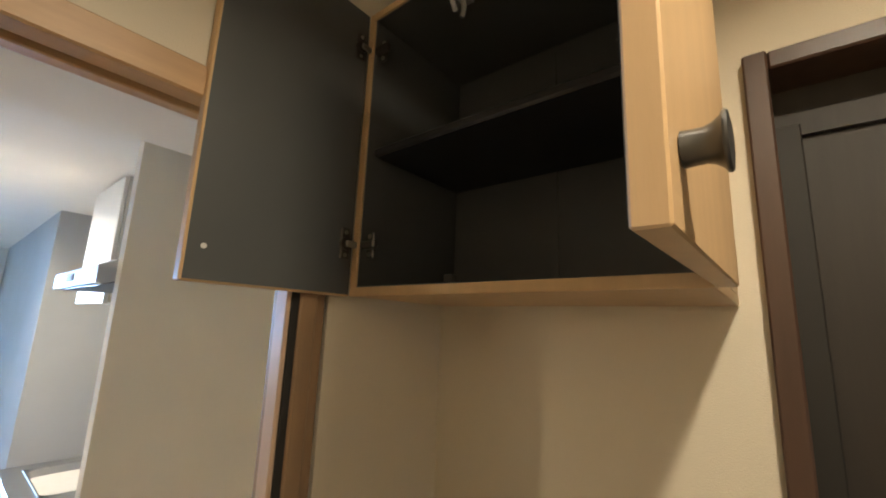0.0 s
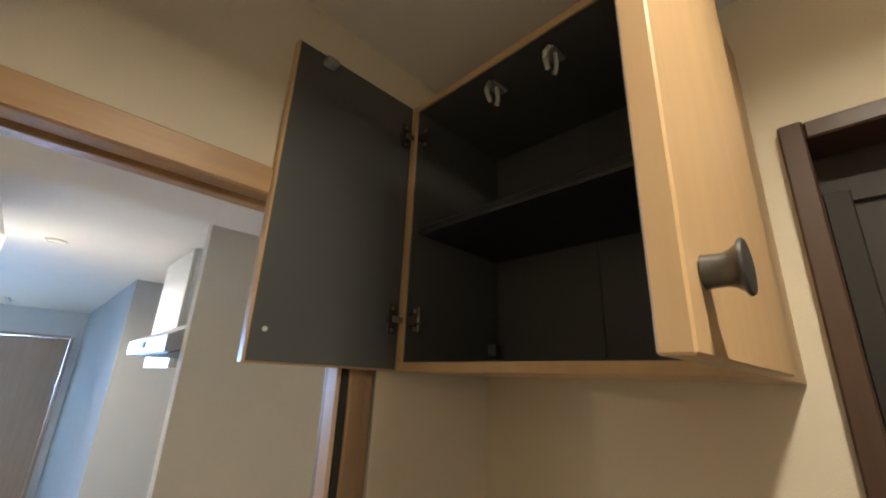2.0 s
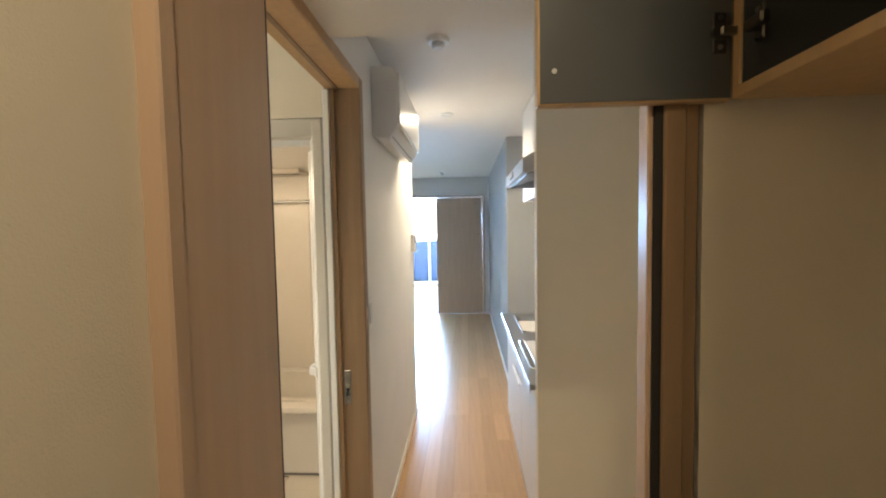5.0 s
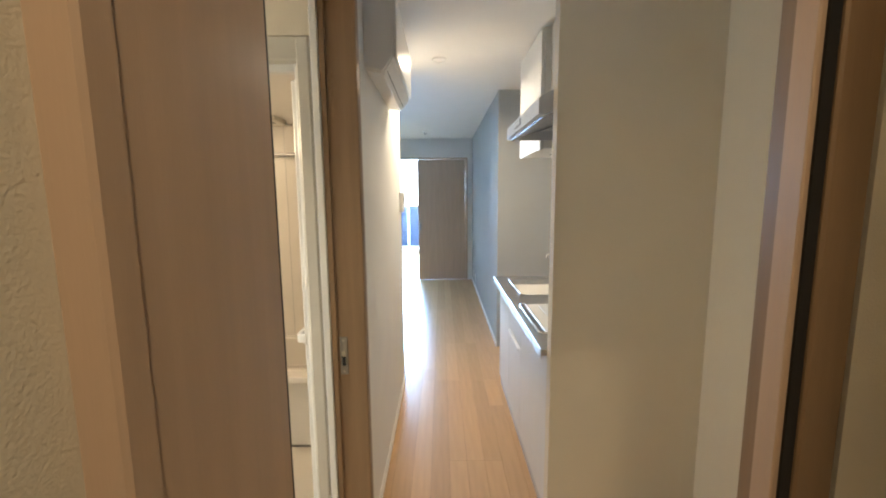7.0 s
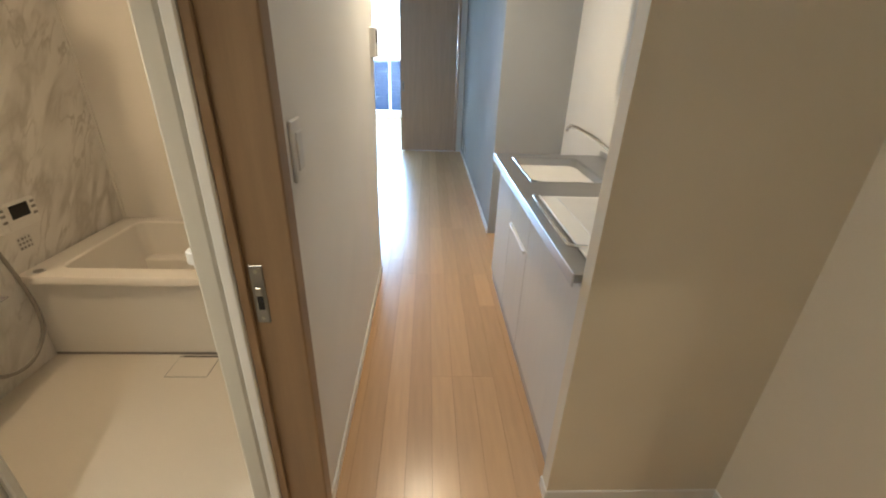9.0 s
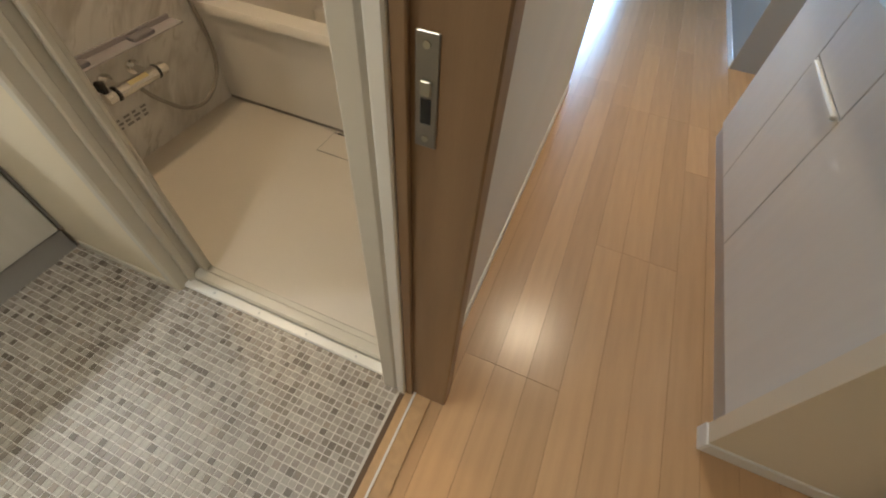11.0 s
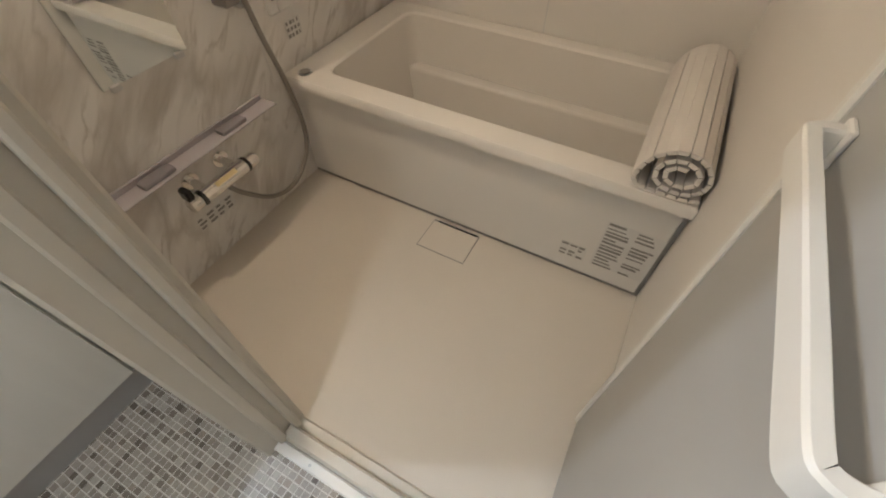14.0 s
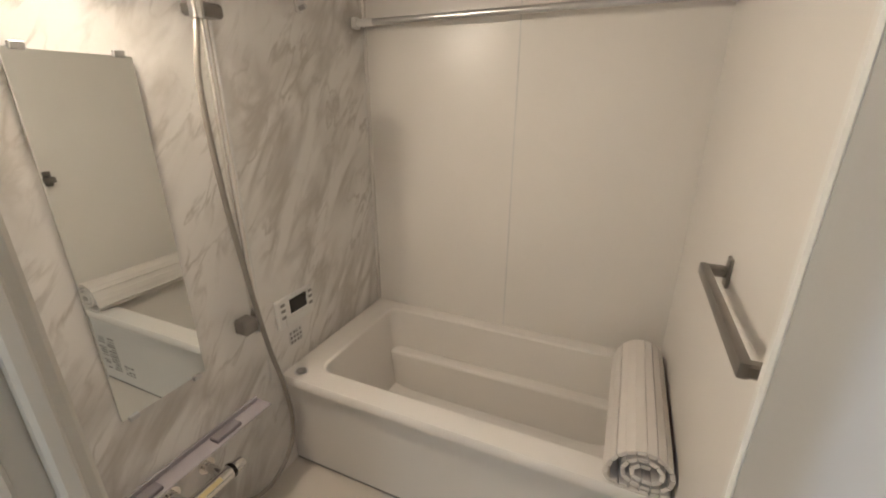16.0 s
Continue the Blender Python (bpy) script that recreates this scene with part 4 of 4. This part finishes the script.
# ---- shower wall ----
mr = thing("bath_mirror", (-0.72, 2.58, 0.61), "tall frameless bathroom mirror held by clips", "mirror")
part("backing", box(-0.7195, -0.716, 2.442, 2.684, 0.632, 1.531), M_INK, mr)
part("glass", box(-0.716, -0.712, 2.441, 2.685, 0.631, 1.532, 0.0008), M_MIRROR, mr, "clear mirror glass")
for y in (2.470, 2.656):
    for z in (0.627, 1.536):
        part("clip", box(-0.719, -0.706, y - 0.013, y + 0.013, z - 0.008, z + 0.008, 0.002), M_STEEL, mr)
sh = thing("shower_shelf", (-0.68, 2.58, 0.38), "smoky grey plastic shower shelf on the marble wall", "shelf")
part("board", box(-0.718, -0.652, 2.286, 2.857, 0.385, 0.391, 0.0025), M_SMOKE, sh)
part("back_rail", box(-0.7185, -0.710, 2.296, 2.847, 0.391, 0.410, 0.002), M_SMOKE, sh)
for y0, y1 in ((2.365, 2.465), (2.640, 2.735)):
    part("bottle_stop", box(-0.700, -0.662, y0, y1, 0.391, 0.406, 0.003), M_SMOKED, sh, "dark smoky stop")
tp = thing("shower_tap", (-0.64, 2.55, 0.29), "chrome thermostatic shower tap on the wall", "tap")
body = part("body", tube((-0.635, 2.475, 0.290), (-0.635, 2.640, 0.290), 0.024, n=28), M_CHROME, tp, smooth=True)
for y0, y1 in ((2.425, 2.468), (2.650, 2.690)):
    hk = part("handle", lathe([(0.018, 0), (0.023, 0.003), (0.023, (y1 - y0) * 0.8), (0.018, y1 - y0)], Matrix.Translation((-0.635, y0, 0.290)) @ Matrix.Rotation(radians(-90), 4, "X"), 20), M_CHROME, tp, "chrome knob", True)
for y in (2.471, 2.646):
    part("collar", tube((-0.635, y - 0.004, 0.290), (-0.635, y + 0.004, 0.290), 0.026, n=24), M_BLACK, tp)
part("lever", box(-0.665, -0.625, 2.43, 2.452, 0.305, 0.345, 0.006), M_BLACK, tp, "black lever")
for y in (2.50, 2.62):
    part("wall_leg", tube((-0.72, y, 0.300), (-0.635, y, 0.292), 0.014, n=18), M_CHROME, tp, smooth=True)
    part("flange", tube((-0.72, y, 0.300), (-0.712, y, 0.300), 0.027, n=24), M_CHROME, tp, smooth=True)
part("sticker", moved(box(-0.0008, 0.0008, 2.52, 2.60, -0.008, 0.008), pose(-0.6185, 0, 0.3085, 0, -48, 0)), M_YELLOW, tp, "cream warning sticker")


def wall_note(y0, y1, z0, z1, text):
    t = thing("wall_sticker", (-0.719, (y0 + y1) / 2, z0), text, "label")
    part("sheet", box(-0.7195, -0.7185, y0, y1, z0, z1), M_STICKER, t)
    for r in range(3):
        for c in range(4):
            y = y0 + (y1 - y0) * c / 4
            h = (z1 - z0) / 3
            part("print", box(-0.7186, -0.7178, y + 0.003, y + (y1 - y0) / 4 * random.uniform(0.5, 0.9), z0 + r * h + 0.2 * h, z0 + r * h + 0.75 * h), M_INK, t)


wall_note(2.445, 2.60, 0.115, 0.165, "clear sticker with grey pictograms under the tap")
wall_note(3.045, 3.115, 0.505, 0.565, "clear sticker with grey pictograms under the control panel")
bar = thing("shower_rail", (-0.68, 2.86, 0.72), "chrome slide rail with hand shower hooks", "shower rail")
part("rail", tube((-0.675, 2.868, 0.68), (-0.675, 2.868, 1.80), 0.0125, n=20), M_CHROME, bar, smooth=True)
for z in (0.70, 1.78):
    part("bracket", box(-0.719, -0.660, 2.853, 2.883, z - 0.018, z + 0.018, 0.004), M_STEEL, bar)
part("lower_hook", box(-0.700, -0.645, 2.800, 2.856, 0.700, 0.752, 0.006), M_SATIN, bar, "grey hook holder")
part("slider", box(-0.700, -0.640, 2.822, 2.912, 1.640, 1.675, 0.008), M_SATIN, bar, "grey slider clamp")
part("holder", tube((-0.640, 2.825, 1.63), (-0.640, 2.825, 1.70), 0.018, n=18), M_CHROME, bar, smooth=True)
ho = thing("shower_hose", (-0.64, 2.8, 0.3), "grey flexible shower hose hanging to the tap", "hose")
part("hose", sweep(curve_points([(-0.635, 2.56, 0.262), (-0.632, 2.60, 0.200), (-0.63, 2.69, 0.110), (-0.635, 2.80, 0.085), (-0.64, 2.90, 0.155), (-0.645, 2.932, 0.26),
                                 (-0.648, 2.918, 0.43), (-0.650, 2.885, 0.60), (-0.650, 2.858, 0.78), (-0.648, 2.838, 0.93), (-0.645, 2.808, 1.20), (-0.642, 2.797, 1.47), (-0.640, 2.815, 1.60), (-0.640, 2.825, 1.635)], 10), 0.0085, 10), M_HOSE, ho, smooth=True)
rc = thing("bath_controller", (-0.72, 3.1, 0.63), "white bath heater control panel with dark screen", "control panel")
part("case", box(-0.719, -0.698, 2.986, 3.180, 0.604, 0.724, 0.006), M_PLASTIC, rc)
part("screen", box(-0.6985, -0.6965, 3.048, 3.138, 0.652, 0.712, 0.001), M_BLACK, rc, "dark display")
for y in (3.002, 3.150):
    for z in (0.680, 0.704, 0.652):
        part("button", box(-0.6985, -0.6965, y, y + 0.022, z - 0.006, z + 0.006, 0.001), M_INK, rc)
part("flap", box(-0.6985, -0.695, 3.02, 3.15, 0.609, 0.644, 0.003), M_PLASTIC, rc)
hk = thing("wall_hook", (-0.72, 3.29, 1.74), "small white hook on the bathroom wall", "hook")
part("plate", box(-0.7195, -0.712, 3.275, 3.31, 1.72, 1.765, 0.003), M_PLASTIC, hk)
part("peg", tube((-0.712, 3.292, 1.735), (-0.685, 3.292, 1.742), 0.008, n=12), M_STEEL, hk)
ra = thing("drying_rail", (0, 3.63, 1.735), "steel clothes drying rail across the bathroom", "rail")
part("rail", tube((-0.70, 3.62, 1.735), (0.645, 3.62, 1.735), 0.0125, n=20), M_STEEL, ra, smooth=True)
for x0, x1 in ((-0.719, -0.695), (0.635, 0.655)):
    part("socket", box(x0, x1, 3.60, 3.64, 1.713, 1.757, 0.004), M_PLASTIC, ra)
part("sleeve", tube((-0.70, 3.62, 1.735), (-0.62, 3.62, 1.735), 0.015, n=20), M_PLASTIC, ra, smooth=True)
gb = thing("grab_bar", (0.64, 2.81, 1.08), "steel grab bar on the bathroom wall", "grab bar")
part("bar", box(0.596, 0.614, 2.602, 3.02, 1.066, 1.094, 0.006, seg=2), M_SATIN, gb, smooth=True)
for y in (2.612, 3.01):
    part("bracket", box(0.604, 0.654, y - 0.010, y + 0.010, 1.068, 1.092, 0.004), M_SATIN, gb)
    part("foot", box(0.648, 0.656, y - 0.016, y + 0.016, 1.045, 1.115, 0.003), M_SATIN, gb)
vt = thing("ceiling_dryer", (-0.1, 3.35, 1.95), "cream ceiling dryer and vent grille in the bathroom", "vent")
part("panel", box(-0.37, 0.05, 3.36, 3.56, 1.918, 1.952, 0.006), M_CREAMPL, vt)
part("slot", box(-0.34, 0.02, 3.40, 3.46, 1.915, 1.919), M_INK, vt)
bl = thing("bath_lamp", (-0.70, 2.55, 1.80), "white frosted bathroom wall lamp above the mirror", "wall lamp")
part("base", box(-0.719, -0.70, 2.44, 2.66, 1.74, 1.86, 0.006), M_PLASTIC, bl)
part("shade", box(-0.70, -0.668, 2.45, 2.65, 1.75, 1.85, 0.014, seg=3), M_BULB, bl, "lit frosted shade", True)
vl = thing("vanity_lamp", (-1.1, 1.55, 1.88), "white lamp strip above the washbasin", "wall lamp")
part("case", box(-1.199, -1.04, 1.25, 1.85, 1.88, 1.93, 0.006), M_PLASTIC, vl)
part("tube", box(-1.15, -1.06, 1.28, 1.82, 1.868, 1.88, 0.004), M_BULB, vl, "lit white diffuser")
ht = thing("floor_hatch", (-0.02, 2.91, -0.03), "square beige drain cover in the bathroom floor", "drain cover")
part("gap", box(-0.121, 0.074, 2.836, 2.981, -0.0305, -0.0285), M_INK, ht)
part("cover", box(-0.118, 0.071, 2.839, 2.972, -0.0295, -0.0265, 0.001), M_FRP, ht)
part("finger_slot", box(-0.10, 0.065, 2.972, 2.981, -0.0295, -0.0275), M_BLACK, ht)

# ---- pieces: flooring strips and mosaic ----


def shared(name, me, at, parent):
    ob = new(name, me)
    ob.location = at
    ob.parent = parent
    return ob


W, LEN, GAP = 0.0967, 1.80, 0.0008
strips = {}


def strip(x, y0, y1, parent, rest):
    if y1 - y0 < 0.02:
        return
    if rest is not None:
        box(x, x + W - GAP, y0, y1 - GAP, -0.006, 0.0, bm=rest)
        return
    key = round(y1 - y0, 3)
    if key not in strips:
        strips[key] = mesh_of("strip", box(0, W - GAP, 0, y1 - y0 - GAP, -0.006, 0.0, 0.0004), M_FLOOR)
    shared("plank", strips[key], (x, y0, 0), parent)


rest = bmesh.new()
for c in range(-22, 15):
    board = c // 3
    start = 2.214 + 0.598 * (board % 3)
    x = 0.824 + W * c
    if x + W > 2.2:
        continue
    near = x > 0.69
    y = start - 3 * LEN
    while y < 11.0:
        a, b = y, y + LEN
        if near:
            strip(x, max(a, 1.0), min(b, 3.8), floor_hall, None)
            strip(x, max(a, 3.8), min(b, 7.7), floor_living, None)
            strip(x, max(a, 7.7), min(b, 11.0), floor_living, rest)
        elif x > -1.1:
            strip(x, max(a, 3.9), min(b, 11.0), floor_living, rest)
        y += LEN
tagged(part("plank_rest", rest, M_FLOOR, floor_living), kind="stuff")

P, JOINT = 0.0192, 0.0030
tile_meshes = {}
columns = []
x = -0.53
while x < 0.712 - P:
    w = P * random.choice((0.86, 0.94, 1.0, 1.0, 1.06, 1.12))
    columns.append((x, w))
    x += w
verts, faces = [], []
y = 1.0
while y < 2.044:
    depth = P * random.choice((0.88, 0.96, 1.0, 1.04, 1.1))
    for x0, w in columns:
        e = JOINT * random.uniform(0.8, 1.15)
        dx, dy = random.uniform(-0.0007, 0.0007), random.uniform(-0.0007, 0.0007)
        if 0.36 < x0 < 0.66 and 1.75 < y < 2.02:
            key = (round(w, 4), round(depth, 4))
            if key not in tile_meshes:
                tile_meshes[key] = mesh_of("mosaic_tile", box(0, w - JOINT, 0, depth - JOINT, -0.002, 0.0006), M_MOSAIC)
            shared("tile", tile_meshes[key], (x0 + dx, y + dy, 0), floor_wash)
            continue
        n0 = len(verts)
        xa, xb, ya, yb = x0 + dx, x0 + dx + w - e, y + dy, y + dy + depth - e
        for z in (0.0006, -0.002):
            verts += [(xa, ya, z), (xb, ya, z), (xb, yb, z), (xa, yb, z)]
        faces += [(n0, n0 + 1, n0 + 2, n0 + 3), (n0, n0 + 4, n0 + 5, n0 + 1), (n0 + 1, n0 + 5, n0 + 6, n0 + 2),
                  (n0 + 2, n0 + 6, n0 + 7, n0 + 3), (n0 + 3, n0 + 7, n0 + 4, n0)]
    y += depth
me = bpy.data.meshes.new("tile_rest")
me.from_pydata(verts, [], faces)
me.materials.append(M_MOSAIC)
tr = new("tile_rest", me)
tr.parent = floor_wash
tagged(tr, kind="stuff")
